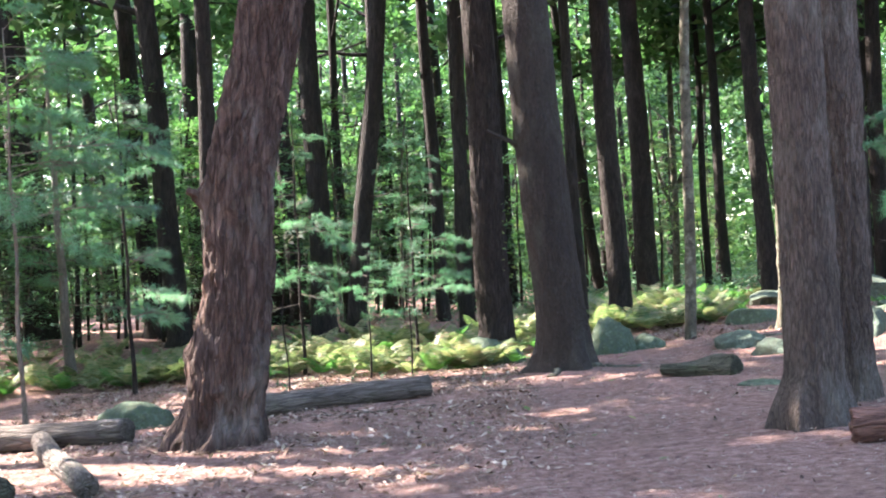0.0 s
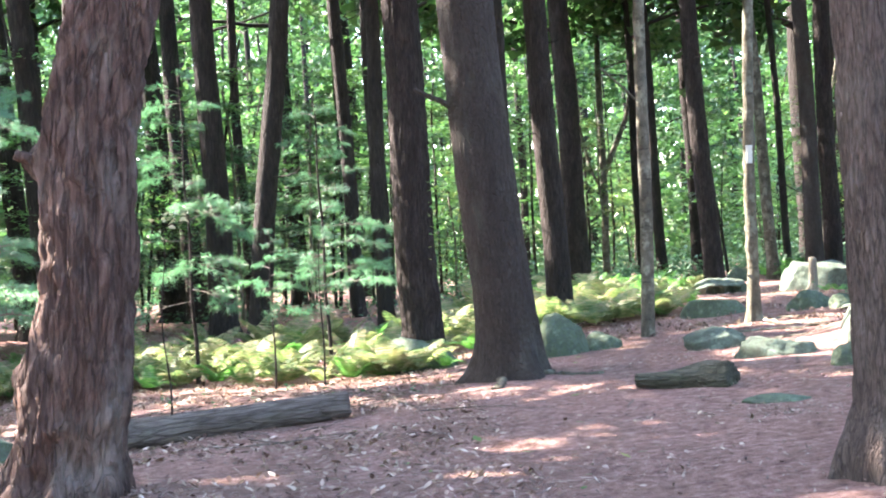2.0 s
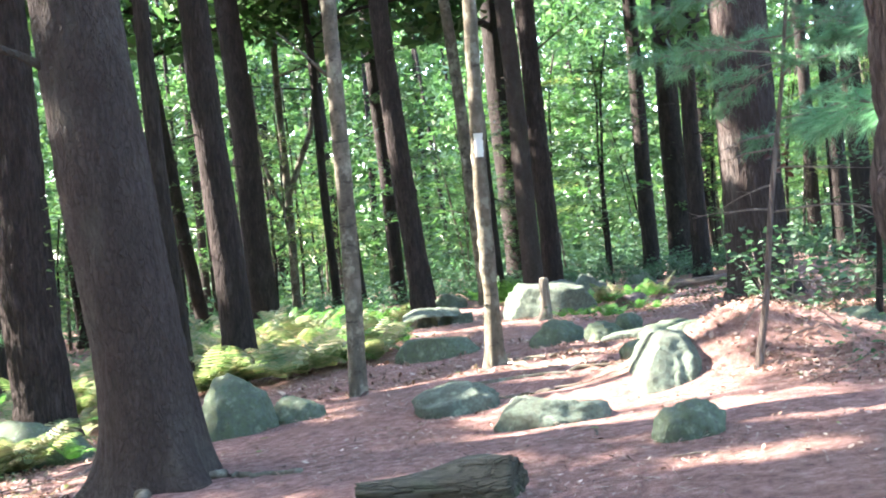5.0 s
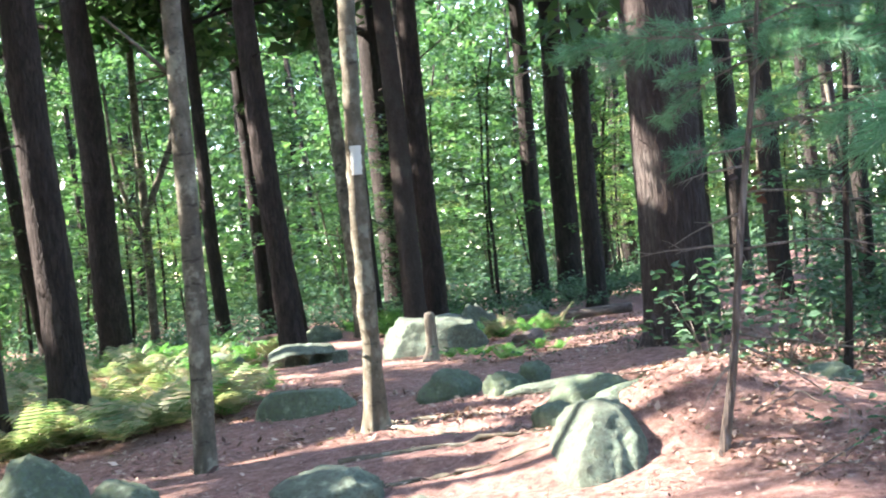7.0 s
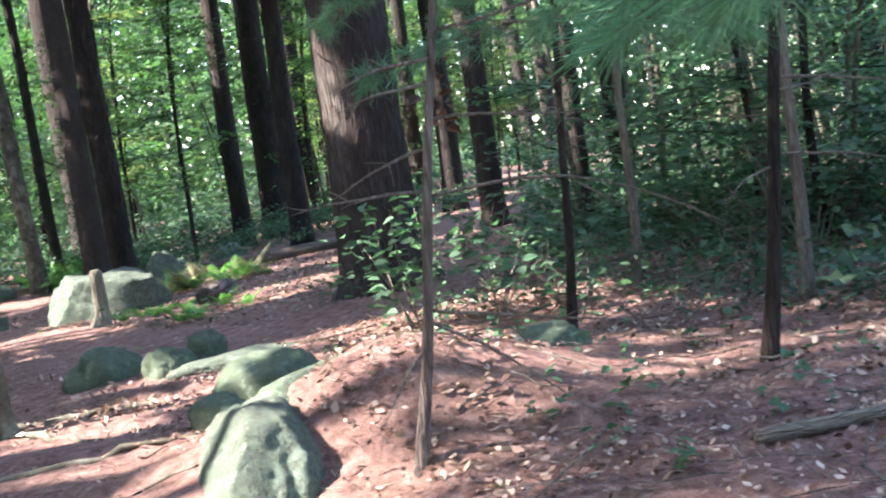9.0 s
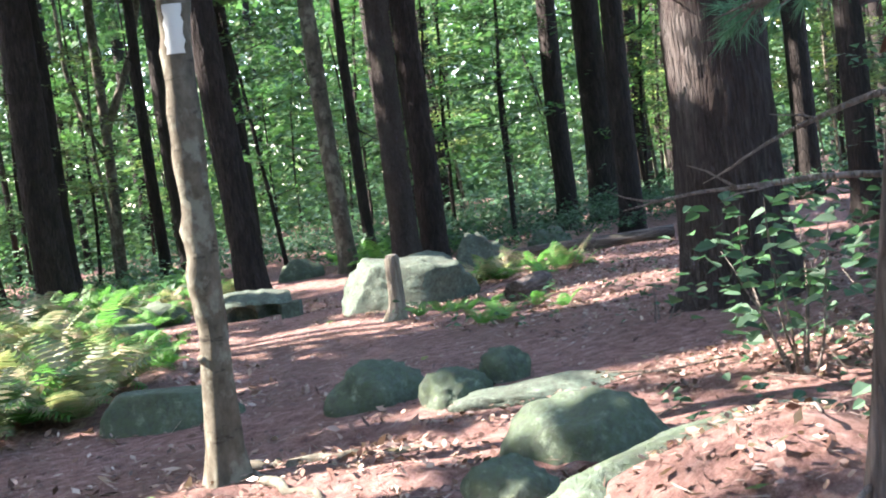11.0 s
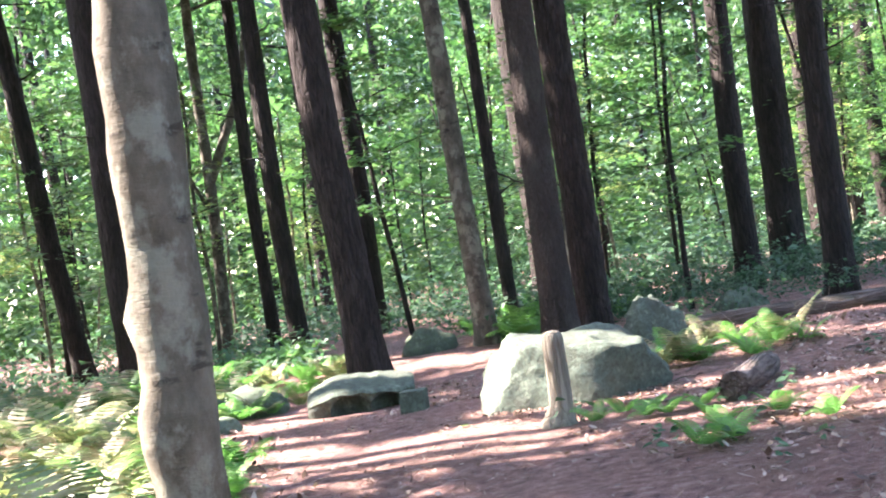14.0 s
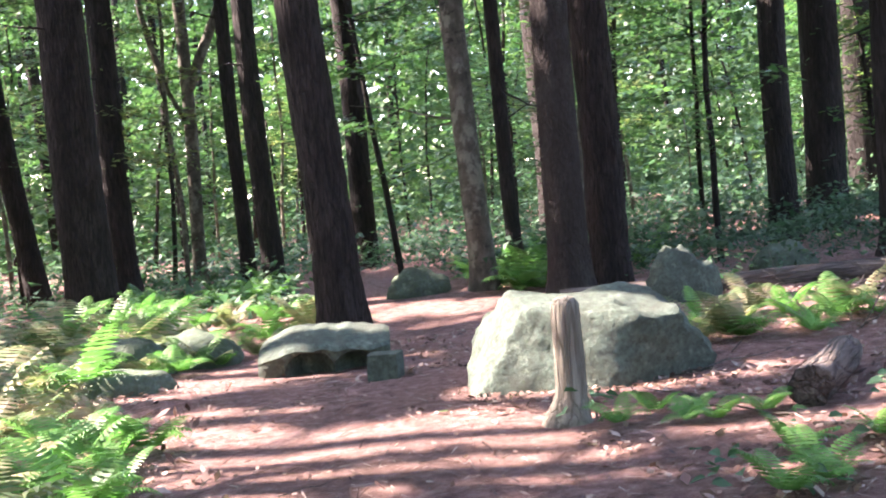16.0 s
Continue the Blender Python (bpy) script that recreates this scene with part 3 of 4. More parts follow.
def sapling_kind(seed, h, leaf, size, layers, reach, count, low=0.25):
    """A slender young tree: stem, side branches, and leaves in flat sprays."""
    rnd, rng = random.Random(seed), np.random.default_rng(seed)
    root = thing("sapling", "slender young broadleaf tree with layered green leaves", "sapling", pose(0, 0, 0), "understorey saplings")
    stem = wander(rnd, (0, 0, -0.1), (rnd.uniform(-0.1, 0.1), rnd.uniform(-0.1, 0.1), 1), h, 8, 0.08)
    put("stem", mesh_of("stem", *tube(stem, [0.022 + 0.006 * h * (1 - k / 8) / 1.6 for k in range(9)], 7), BARK_FAR if seed % 2 else BARK_MOTTLED, True), root)
    pieces, pts = [], []
    for i in range(layers):
        k = low + (1 - low) * (i + rnd.random() * 0.6) / layers
        a = stem[min(7, int(k * 8))]
        t = rnd.uniform(0, 6.283)
        ln = reach * (1.2 - 0.7 * k) * rnd.uniform(0.7, 1.2)
        br = wander(rnd, a, (math.cos(t), math.sin(t), rnd.uniform(-0.05, 0.35)), ln, 5, 0.15, -0.02)
        pieces.append(tube(br, [0.011, 0.009, 0.007, 0.005, 0.004, 0.002], 3))
        n = count // layers
        m = rng.random(n) ** 0.7 * 4
        b = np.array(br)
        lo = m.astype(int)
        q = b[lo + 1] * (m - lo)[:, None] + b[lo] * (1 - (m - lo))[:, None]
        q += rng.normal(size=(n, 3)) * np.array([0.22, 0.22, 0.035]) * (0.6 + ln * 0.35)
        pts.append(q)
    tagged(put("branchwork", mesh_of("branchwork", *joined(pieces), BARK_FAR), root), kind="stuff")
    put("foliage", mesh_of("foliage", *leaf_arrays(np.concatenate(pts), size, rng, 0.8, corners=3), leaf), root)
    return root


KINDS = [sapling_kind(11, 5.5, LEAF_BRIGHT, 0.078, 15, 1.9, 1900, 0.35), sapling_kind(12, 4.2, LEAF_LOW, 0.07, 13, 1.6, 1600), sapling_kind(13, 6.5, LEAF, 0.08, 17, 2.0, 2100, 0.3), sapling_kind(14, 2.4, LEAF_LOW, 0.06, 11, 1.0, 1050, 0.1), sapling_kind(15, 3.2, LEAF_LOW, 0.065, 12, 1.3, 1300, 0.15), sapling_kind(16, 5.0, LEAF_YELLOW, 0.07, 11, 1.8, 1500, 0.4)]


def plant(kind, x, y, s=1.0, turn=None):
    m = pose(x, y, gzn(x, y), wild.uniform(-4, 4), wild.uniform(-4, 4), wild.uniform(0, 360) if turn is None else turn)
    kind.scale = (s, s, s)
    return copy_thing(kind, m)


def in_thicket(x, y):
    """The thicket lies beyond the bank, clear of the view along the path."""
    return x > 5.6 + 0.84 * (y - 13.4)


def fill(count, x0, x1, y0, y1, clear, choice, lo=0.8, hi=1.2, inside=None):
    n = 0
    while n < count:
        x, y = wild.uniform(x0, x1), wild.uniform(y0, y1)
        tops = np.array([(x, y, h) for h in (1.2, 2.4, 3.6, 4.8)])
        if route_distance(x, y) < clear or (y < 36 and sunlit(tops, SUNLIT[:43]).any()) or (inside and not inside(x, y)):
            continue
        plant(KINDS[wild.choice(choice)], x, y, wild.uniform(lo, hi))
        n += 1


fill(75, -14, 3.0, 25, 38, 5, (0, 1, 2, 0, 1, 3, 4, 0))
fill(80, -16, 26, 35, 52, 3, (0, 0, 2, 3, 1, 3, 4, 0, 2, 5))
fill(18, 10.5, 24, 34, 40, 3, (0, 0, 2, 5))
fill(80, 10.4, 25, 10.5, 30, 3.6, (1, 3, 4, 3, 4, 3), inside=in_thicket)
fill(24, -14, -6, 16, 28, 4, (0, 1, 2, 4))


def low_green(name, count, x0, x1, y0, y1, top, size, mat, label, seed, clear=3.0, inside=None):
    """Far low growth that nobody could count."""
    rng = np.random.default_rng(seed)
    p = np.stack([rng.uniform(x0, x1, count), rng.uniform(y0, y1, count), rng.random(count) ** 1.6 * top], 1)
    hump = 0.55 + 0.45 * np.sin(p[:, 0] * 1.3 + 2 * np.sin(p[:, 1] * 0.7)) * np.sin(p[:, 1] * 1.1 + p[:, 0] * 0.4)
    p[:, 2] = 0.027 + 0.0613 * 24 * np.tanh(p[:, 0] / 24) + 0.0027 * p[:, 1].clip(-20, 60) + p[:, 2] * hump + 0.02
    keep = np.array([route_distance(x, y) > clear and (not inside or inside(x, y)) for x, y in p[:, :2]])
    tagged(new(name, mesh_of(name, *leaf_arrays(p[keep], size, rng, 0.7, corners=3), mat)), label, "undergrowth", kind="stuff")


low_green("undergrowth", 62000, -26, 38, 50, 68, 11.0, 0.24, LEAF, "tall green growth between distant trunks", 2)
low_green("undergrowth", 30000, -22, 32, 33, 62, 1.5, 0.12, LEAF_LOW, "low green undergrowth of the far woods", 3)
low_green("undergrowth", 42000, 10.0, 26, 10.5, 30, 1.1, 0.065, LEAF_LOW, "low leafy undergrowth in the thicket", 4, 3.4, in_thicket)
low_green("undergrowth", 20000, -16, 3, 25, 32, 0.8, 0.055, LEAF_LOW, "low leafy undergrowth behind the fern bed", 5, 4)
low_green("undergrowth", 9000, 10.6, 18, 27.5, 33, 0.35, 0.05, LEAF_LOW, "low leafy growth on the bank", 7, 1.6)
low_green("undergrowth", 26000, 2, 20, 30.5, 42, 0.55, 0.075, LEAF_LOW, "low leafy undergrowth beyond the boulder", 6, 0.9)


low_green("undergrowth", 26000, 8.6, 15, 11.5, 22, 0.9, 0.06, LEAF_LOW, "leafy undergrowth at the edge of the thicket", 8, 3.4, in_thicket)


def far_woods():
    """The green wall where the woods close up, a ring of leaves beyond the last trunks."""
    rng = np.random.default_rng(9)
    n = 110000
    a = np.concatenate([rng.uniform(-0.8, 1.1, 90000), rng.uniform(1.1, 5.5, 20000)])
    r = rng.uniform(66, 84, n)
    p = np.stack([5 + r * np.sin(a), 14 + r * np.cos(a), rng.uniform(-1, 20, n)], 1)
    tagged(new("far_woods", mesh_of("far_woods", *leaf_arrays(p, np.where(np.arange(n)[:, None] < 90000, 0.62, 1.5), rng, 0.3, corners=3), LEAF)), "green wall of distant broadleaf woods", "woods", kind="stuff")


far_woods()
for k, (x, y, s) in enumerate(((9.4, 33.0, 1.0), (12.6, 30.8, 1.0), (7.0, 36, 1.0), (12.0, 33.5, 1.1))):
    plant(KINDS[(0, 0, 5, 5)[k]], x, y, s)
for kind in KINDS:
    kind.matrix_basis = pose(*((-18 + 3 * KINDS.index(kind), 31, gzn(-18 + 3 * KINDS.index(kind), 31))))

# ---- ferns ----


def fern_kind(seed, fronds, length, mat):
    """The fronds of a fern, each a mesh of paired leaflets along an arched midrib."""
    rnd = random.Random(seed)
    made = []
    for i in range(fronds):
        v, f = [], []
        t = 6.283 * i / fronds + rnd.uniform(-0.4, 0.4)
        ln = length * rnd.uniform(0.75, 1.15)
        rise, droop = rnd.uniform(0.8, 1.3), rnd.uniform(0.45, 0.85)
        c, s = math.cos(t), math.sin(t)
        spine = [Vector((c * ln * k / 14 * 0.75, s * ln * k / 14 * 0.75, ln * (rise * k / 14 - droop * (k / 14) ** 2) + 0.02)) for k in range(15)]
        side = Vector((-s, c, 0))
        for k in range(2, 14):
            w = ln * 0.26 * math.sin(math.pi * (0.12 + 0.86 * k / 14)) ** 0.8
            fwd = spine[k + 1] - spine[k]
            for sg in (-1, 1):
                tip = spine[k] + side * sg * w + fwd * 1.2 - Vector((0, 0, w * 0.25))
                mid = spine[k] + side * sg * w * 0.45
                o = len(v)
                v += [tuple(spine[k] - fwd * 0.25), tuple(mid - fwd * 0.32), tuple(tip), tuple(mid + fwd * 0.55), tuple(spine[k] + fwd * 0.3)]
                f.append((o, o + 1, o + 2, o + 3, o + 4))
        made.append(mesh_of("frond", v, f, mat))
    return made


FERNS = [fern_kind(s, n, ln, m) for s, n, ln, m in ((1, 10, 0.50, FERN), (2, 9, 0.58, FERN), (3, 11, 0.46, FERN), (4, 8, 0.54, FERN), (5, 8, 0.5, FERN_GREEN), (6, 7, 0.40, FERN_GREEN), (7, 9, 0.48, FERN_DEAD), (8, 7, 0.55, FERN_DEAD))]


FAR_FERNS = {0: [], 1: []}


def fern(x, y, kind, s=1.0, far=False):
    m = pose(x, y, gzn(x, y) - 0.01, wild.uniform(-9, 9), wild.uniform(-9, 9), wild.uniform(0, 360)) @ Matrix.Diagonal((s, s, s, 1))
    if far:
        FAR_FERNS[int(kind > 3)] += [(me, m) for me in FERNS[kind]]
        return
    ob = new("fern")
    ob.empty_display_size = 0.1
    ob.matrix_basis = m
    for me in FERNS[kind]:
        put("frond", me, ob)
    tagged(ob, "yellowing fern with arched fronds" if kind < 4 else "fresh green fern with arched fronds" if kind < 6 else "withered tan fern with curled fronds", "fern", "ferns on the forest floor")


def fern_patch(count, cx, cy, rx, ry, kinds, clear=1.1, lo=0.8, hi=1.25, far=False):
    n = 0
    while n < count:
        a, r = wild.uniform(0, 6.283), math.sqrt(wild.random())
        x, y = cx + rx * r * math.cos(a), cy + ry * r * math.sin(a)
        if route_distance(x, y) < clear:
            continue
        fern(x, y, wild.choice(kinds), wild.uniform(lo, hi), far)
        n += 1


fern_patch(150, -1.8, 20.8, 3.8, 2.5, (0, 1, 2, 3, 3, 5), far=True)
fern_patch(70, -6.8, 21.5, 3.2, 2.6, (0, 1, 2, 3, 5), far=True)
fern_patch(95, 3.0, 22.6, 2.2, 2.3, (0, 1, 2, 3), far=True)
fern_patch(60, 4.6, 28.5, 2.0, 3.0, (4, 0, 5, 1, 2), far=True)
fern_patch(60, 8.9, 32.0, 3.6, 2.0, (4, 5, 5), far=True)
fern_patch(16, 0.4, 18.0, 0.9, 0.7, (0, 1, 5), 0.8)
fern_patch(20, 4.75, 21.9, 0.6, 0.9, (4, 5, 0, 1), 0.8)
fern_patch(110, 4.55, 24.7, 1.15, 2.2, (0, 1, 2, 3, 6, 7, 6, 7, 4, 5, 6), 1.3, 0.5, 0.85)
fern_patch(14, 5.7, 23.5, 0.5, 0.7, (4, 5, 4), 1.15, 0.6, 0.9)
fern_patch(24, 6.2, 28.6, 1.0, 1.2, (0, 4, 5, 2), 1.0, 0.5, 0.8)
fern_patch(26, 9.9, 25.3, 1.1, 0.9, (4, 5, 5, 0), 1.0, 0.5, 0.8)
fern_patch(26, 7.5, 30.0, 1.5, 0.9, (4, 5, 5, 0), 0.5, 0.5, 0.9)
fern_patch(6, 8.1, 22.6, 0.5, 0.35, (5,), 0.4, 0.35, 0.5)
fern_patch(6, 8.2, 21.3, 0.5, 0.4, (5,), 0.4, 0.4, 0.6)


def join_ferns(which, mat, label):
    vs, fs, o = [], [], 0
    for me, m in FAR_FERNS[which]:
        co = np.empty(len(me.vertices) * 3)
        me.vertices.foreach_get("co", co)
        a = np.array(m)
        vs.append(co.reshape(-1, 3) @ a[:3, :3].T + a[:3, 3])
        fs.append(np.arange(len(me.vertices)).reshape(-1, 5) + o)
        o += len(me.vertices)
    tagged(new("fern_bed", mesh_of("fern_bed", np.concatenate(vs), np.concatenate(fs), mat)), label, "ferns", kind="stuff")


join_ferns(0, FERN, "dense bed of yellowing ferns between the trunks")
join_ferns(1, FERN_GREEN, "scattered fresh green ferns between the trunks")

# ---- stones ----


def boulder(x, y, lx, ly, h, turn, label, mat=None, seed=1, rough=0.24, cuts=(), sink=0.45, level=4, square=0.92, dz=0.0, tip=(0, 0)):
    """A rounded stone, lx by ly and h above the floor; cuts are planes (direction, distance in half sizes) that split faces off it."""
    bm = bmesh.new()
    bmesh.ops.create_icosphere(bm, subdivisions=level, radius=1)
    off = Vector((seed * 3.7, seed * 1.3, seed * 5.1))
    for v in bm.verts:
        p = v.co.normalized()
        p = Vector([math.copysign(abs(c) ** square, c) for c in p])
        for way, dist in cuts:
            w = Vector(way).normalized()
            over = p.dot(w) - dist
            if over > 0:
                p -= w * over * 0.93
        n = noise.noise(p * 1.3 + off) * rough + (0.5 - abs(noise.noise(p * 2.6 + off))) * rough * 0.55 + noise.noise(p * 6 + off) * rough * 0.48 + noise.noise(p * 14 + off) * rough * 0.22
        p *= 1 + n
        v.co = Vector((p.x * lx / 2, p.y * ly / 2, (p.z * (0.5 + sink) + 0.5 - sink) * h))
    me = bpy.data.meshes.new("rock")
    bm.to_mesh(me)
    bm.free()
    me.materials.append(mat or STONE)
    me.polygons.foreach_set("use_smooth", [True] * len(me.polygons))
    ob = new("rock", me)
    ob.matrix_basis = pose(x, y, gz(x, y) - 0.03 + dz, tip[0], tip[1], turn)
    return tagged(ob, label, "rock", "rocks along the path")


boulder(8.36, 24.2, 1.36, 1.05, 0.58, -8, "large grey-green boulder with split flat faces and lichen", STONE, 2, 0.12, (((-0.5, -0.85, 0.28), 0.62), ((-0.9, -0.1, 0.4), 0.80), ((0.05, -0.16, 1), 0.76), ((0.8, -0.1, 0.6), 0.98), ((0.42, -0.9, -0.1), 0.80)), level=5, square=0.68)
boulder(2.45, 16.9, 0.62, 0.5, 0.47, 20, "rounded mossy rock behind the leaning tree", STONE_MOSS, 3)
boulder(3.0, 17.1, 0.5, 0.4, 0.2, 0, "low mossy rock beside the path", STONE_MOSS, 4)
boulder(0.72, 18.3, 1.25, 0.7, 0.42, -5, "broad mossy rock among ferns", STONE_MOSS, 5)
boulder(3.1, 10.95, 0.5, 0.3, 0.06, -30, "low flat rock sunk in pine needles", STONE_MOSS, 6)
boulder(3.95, 15.55, 0.68, 0.6, 0.27, -20, "pale sunlit rock beside the path", STONE, 7, cuts=(((-0.3, -0.3, 1), 0.7),))
boulder(4.15, 14.15, 0.78, 0.5, 0.22, -35, "low pale rock with sloping top in the path", STONE, 8, cuts=(((0.2, 0.1, 1), 0.7),))
boulder(5.33, 14.72, 0.54, 1.15, 0.43, -26, "bright lichen-covered rock at the edge of the bank", STONE, 31, 0.08, (((-0.7, -0.3, 0.62), 0.80), ((0.05, -1, 0.5), 0.88)), dz=-0.17, level=5, square=0.76)
boulder(6.22, 15.35, 1.7, 0.48, 0.17, 26, "long mossy rock ridge half buried in needles", STONE_MOSS, 10, 0.12, (((-0.1, -0.5, 0.85), 0.7),), dz=-0.09, level=5)
boulder(7.25, 15.0, 0.5, 0.4, 0.2, 10, "dark mossy rock at the end of the needle bank", STONE_MOSS, 33, dz=-0.05)
boulder(4.36, 12.6, 0.42, 0.36, 0.22, 15, "small mossy rock below the bank", STONE_MOSS, 11)
boulder(6.5, 16.8, 0.74, 0.55, 0.32, -24, "dark mossy cap-shaped rock", STONE_MOSS, 12, 0.12, (((-0.5, -0.75, 0.1), 0.72), ((-0.35, -0.35, 0.9), 0.8)), dz=-0.06)
boulder(5.94, 16.34, 0.36, 0.34, 0.20, 30, "small green rock at the foot of another", STONE_MOSS, 13)
boulder(6.95, 17.95, 0.95, 0.5, 0.10, -20, "flat sunlit rock flush with the path", STONE, 14)
boulder(5.25, 20.1, 1.0, 0.42, 0.31, -38, "oblong grey-green rock with cracks", STONE_MOSS, 15, 0.08, (((0, 0, 1), 0.75), ((-0.2, -1, 0.2), 0.75)))
boulder(6.27, 18.95, 0.56, 0.42, 0.27, -15, "dark mossy rock in the path", STONE_MOSS, 16)
boulder(6.55, 18.4, 0.42, 0.32, 0.22, 25, "mossy pointed rock in the path", STONE_MOSS, 17)
boulder(6.88, 18.5, 0.32, 0.3, 0.22, 60, "small dark mossy rock", STONE_MOSS, 18)
boulder(5.75, 26.8, 0.95, 0.6, 0.26, -30, "flat-topped rock among ferns", STONE_MOSS, 19, 0.1, (((0, 0, 1), 0.6),))
boulder(6.45, 28.3, 0.8, 0.5, 0.3, -30, "grey rock among ferns", STONE_MOSS, 20)
boulder(5.95, 28.0, 0.7, 0.5, 0.3, 10, "mossy rock among ferns", STONE_MOSS, 21)
boulder(10.6, 27.6, 0.62, 0.5, 0.45, 10, "upright mossy rock beyond the boulder", STONE, 22)
boulder(11.9, 28.2, 0.7, 0.5, 0.35, 10, "dark mossy rock on the bank", STONE_MOSS, 23)
boulder(9.2, 31.5, 0.7, 0.5, 0.3, 0, "dark rock beyond the boulder", STONE_MOSS, 24)
boulder(7.95, 31.2, 0.8, 0.5, 0.22, 0, "low rock beyond the path", STONE_MOSS, 25)
# the stone seat: a slab on a low block


def stone_slab(x, y, width, depth, height, turn):
    """A thick split slab: a flat top with a ragged front lip over three scalloped hollows."""
    n = 48
    v, f = [], []
    for i in range(n + 1):
        u = i / n
        px = width * (u - 0.5)
        arch = abs(math.sin(math.pi * (0.35 + 2.7 * u ** 0.9))) ** 0.6
        end = min(1.0, 6 * u, 5 * (1 - u))
        front = -depth / 2 * (0.55 + 0.45 * end ** 0.5) + 0.03 * noise.noise((u * 9, 1.0, 2.0))
        back = depth / 2 * (0.5 + 0.5 * end ** 0.5) + 0.03 * noise.noise((u * 7, 5.0, 2.0))
        top = height * (0.5 + 0.5 * min(1.0, 3.2 * u) ** 0.7) * (1 - 0.1 * u) + 0.012 * noise.noise((u * 11, 3.0, 4.0))
        lip = top - 0.05 - 0.07 * (1 - arch)
        hollow = front + (0.02 + 0.19 * arch * min(1.0, max(0.0, 5 * u - 0.7))) * end
        v += [(px, back + 0.02, -0.1), (px, back, top * 0.55), (px, back - 0.03, top + 0.01), (px, (front + back) / 2, top + 0.015 + 0.012 * noise.noise((u * 8, 8.0, 1.0))), (px, front + 0.03, top - 0.012), (px, front, top - 0.035), (px, front + 0.015, lip), (px, hollow, lip - 0.035), (px, hollow + 0.02, -0.1)]
    for i in range(n):
        for j in range(9):
            a, b = i * 9 + j, i * 9 + (j + 1) % 9
            f.append((a, b, b + 9, a + 9))
    f += [tuple(range(9))[::-1], tuple(n * 9 + j for j in range(9))]
    ob = new("rock", mesh_of("rock", v, f, STONE))
    ob.matrix_basis = pose(x, y, gz(x, y), 8, 2, turn)
    tagged(ob, "grey slab of split stone with a scalloped broken edge", "rock", "rocks along the path")


stone_slab(7.30, 26.75, 0.96, 0.68, 0.27, -12)
boulder(7.48, 25.5, 0.28, 0.26, 0.27, -25, "small square-cut stone block", STONE, 27, 0.03, (((0, 0, 1), 0.7), ((0, -1, 0), 0.7), ((1, 0, 0), 0.7), ((-1, 0, 0), 0.7)), square=0.45)

# ---- dead wood ----


def log(a, b, d, label, mat=None, seed=1, wave=0.10, name="log", lift=0.40, taper=0.15):
    """A fallen log from a to b, lying on the floor, with broken ends."""
    n, seg = 26, 28
    p, q = Vector((a[0], a[1], gz(*a) + d * lift)), Vector((b[0], b[1], gz(*b) + d * lift))
    ln = (q - p).length
    v = []
    for i in range(n + 1):
        k = i / n
        for j in range(seg):
            t = 6.2832 * j / seg
            c, s = math.cos(t), math.sin(t)
            r = d / 2 * (1 - taper * k) * (1 + 0.5 * wave * noise.noise((c * 1.2 + seed, s * 1.2, k * ln * 2.2)) * 2 + 0.5 * wave * noise.noise((c * 5 + seed, s * 5, k * ln * 2.0)))
            z = k * ln + (0.10 * d * noise.noise((c * 3, s * 3, seed + k)) * (1 if i in (0, n) else 0))
            v.append((c * r + 0.10 * d * math.sin(k * 5 + seed), s * r, z))
    f = [(i * seg + j, i * seg + (j + 1) % seg, (i + 1) * seg + (j + 1) % seg, (i + 1) * seg + j) for i in range(n) for j in range(seg)]
    for i, turn in ((0, 1), (n, -1)):
        o = len(v)
        v.append((0, 0, ln * i / n + turn * 0.12 * d))
        f += [(i * seg + j, o, i * seg + (j + 1) % seg) if turn == 1 else (i * seg + (j + 1) % seg, o, i * seg + j) for j in range(seg)]
    ob = new(name, mesh_of(name, v, f, mat or DEADWOOD, True))
    ob.matrix_basis = Matrix.Translation(p) @ (q - p).to_track_quat("Z", "Y").to_matrix().to_4x4()
    return tagged(ob, label, name)


log((-2.7, 12.35), (-0.12, 13.05), 0.28, "grey fallen log lying beyond the bent tree", DEADWOOD, 1)
log((3.08, 12.0), (2.40, 12.56), 0.25, "short mossy log lying beside the path", MOSSWOOD, 2, 0.45, lift=0.3, taper=0.55)
log((-3.9, 11.3), (-2.6, 7.9), 0.21, "pale weathered log with peeling bark", DEADWOOD, 3)
log((-5.0, 11.9), (-3.0, 11.0), 0.28, "thick grey rotting log", DEADWOOD, 4)
log((-4.6, 9.2), (-3.1, 7.6), 0.3, "dark rotting log beside paler logs", MOSSWOOD, 5)
boulder(-3.25, 12.6, 0.8, 0.5, 0.3, 0, "moss-covered hump beside the logs", STONE_MOSS, 30)
log((2.62, 6.95), (3.5, 6.75), 0.25, "reddish rotten log beside the path", REDWOOD, 6)
log((8.72, 22.35), (9.4, 23.2), 0.20, "short rotten log with crumbling bark", DEADWOOD, 7, 0.3)
log((9.75, 28.35), (13.3, 27.2), 0.2, "fallen trunk lying along the bank", DEADWOOD, 8)
log((6.5, 12.95), (7.6, 12.3), 0.06, "pale fallen branch on needles", BARK_GREY, 9, name="branch")


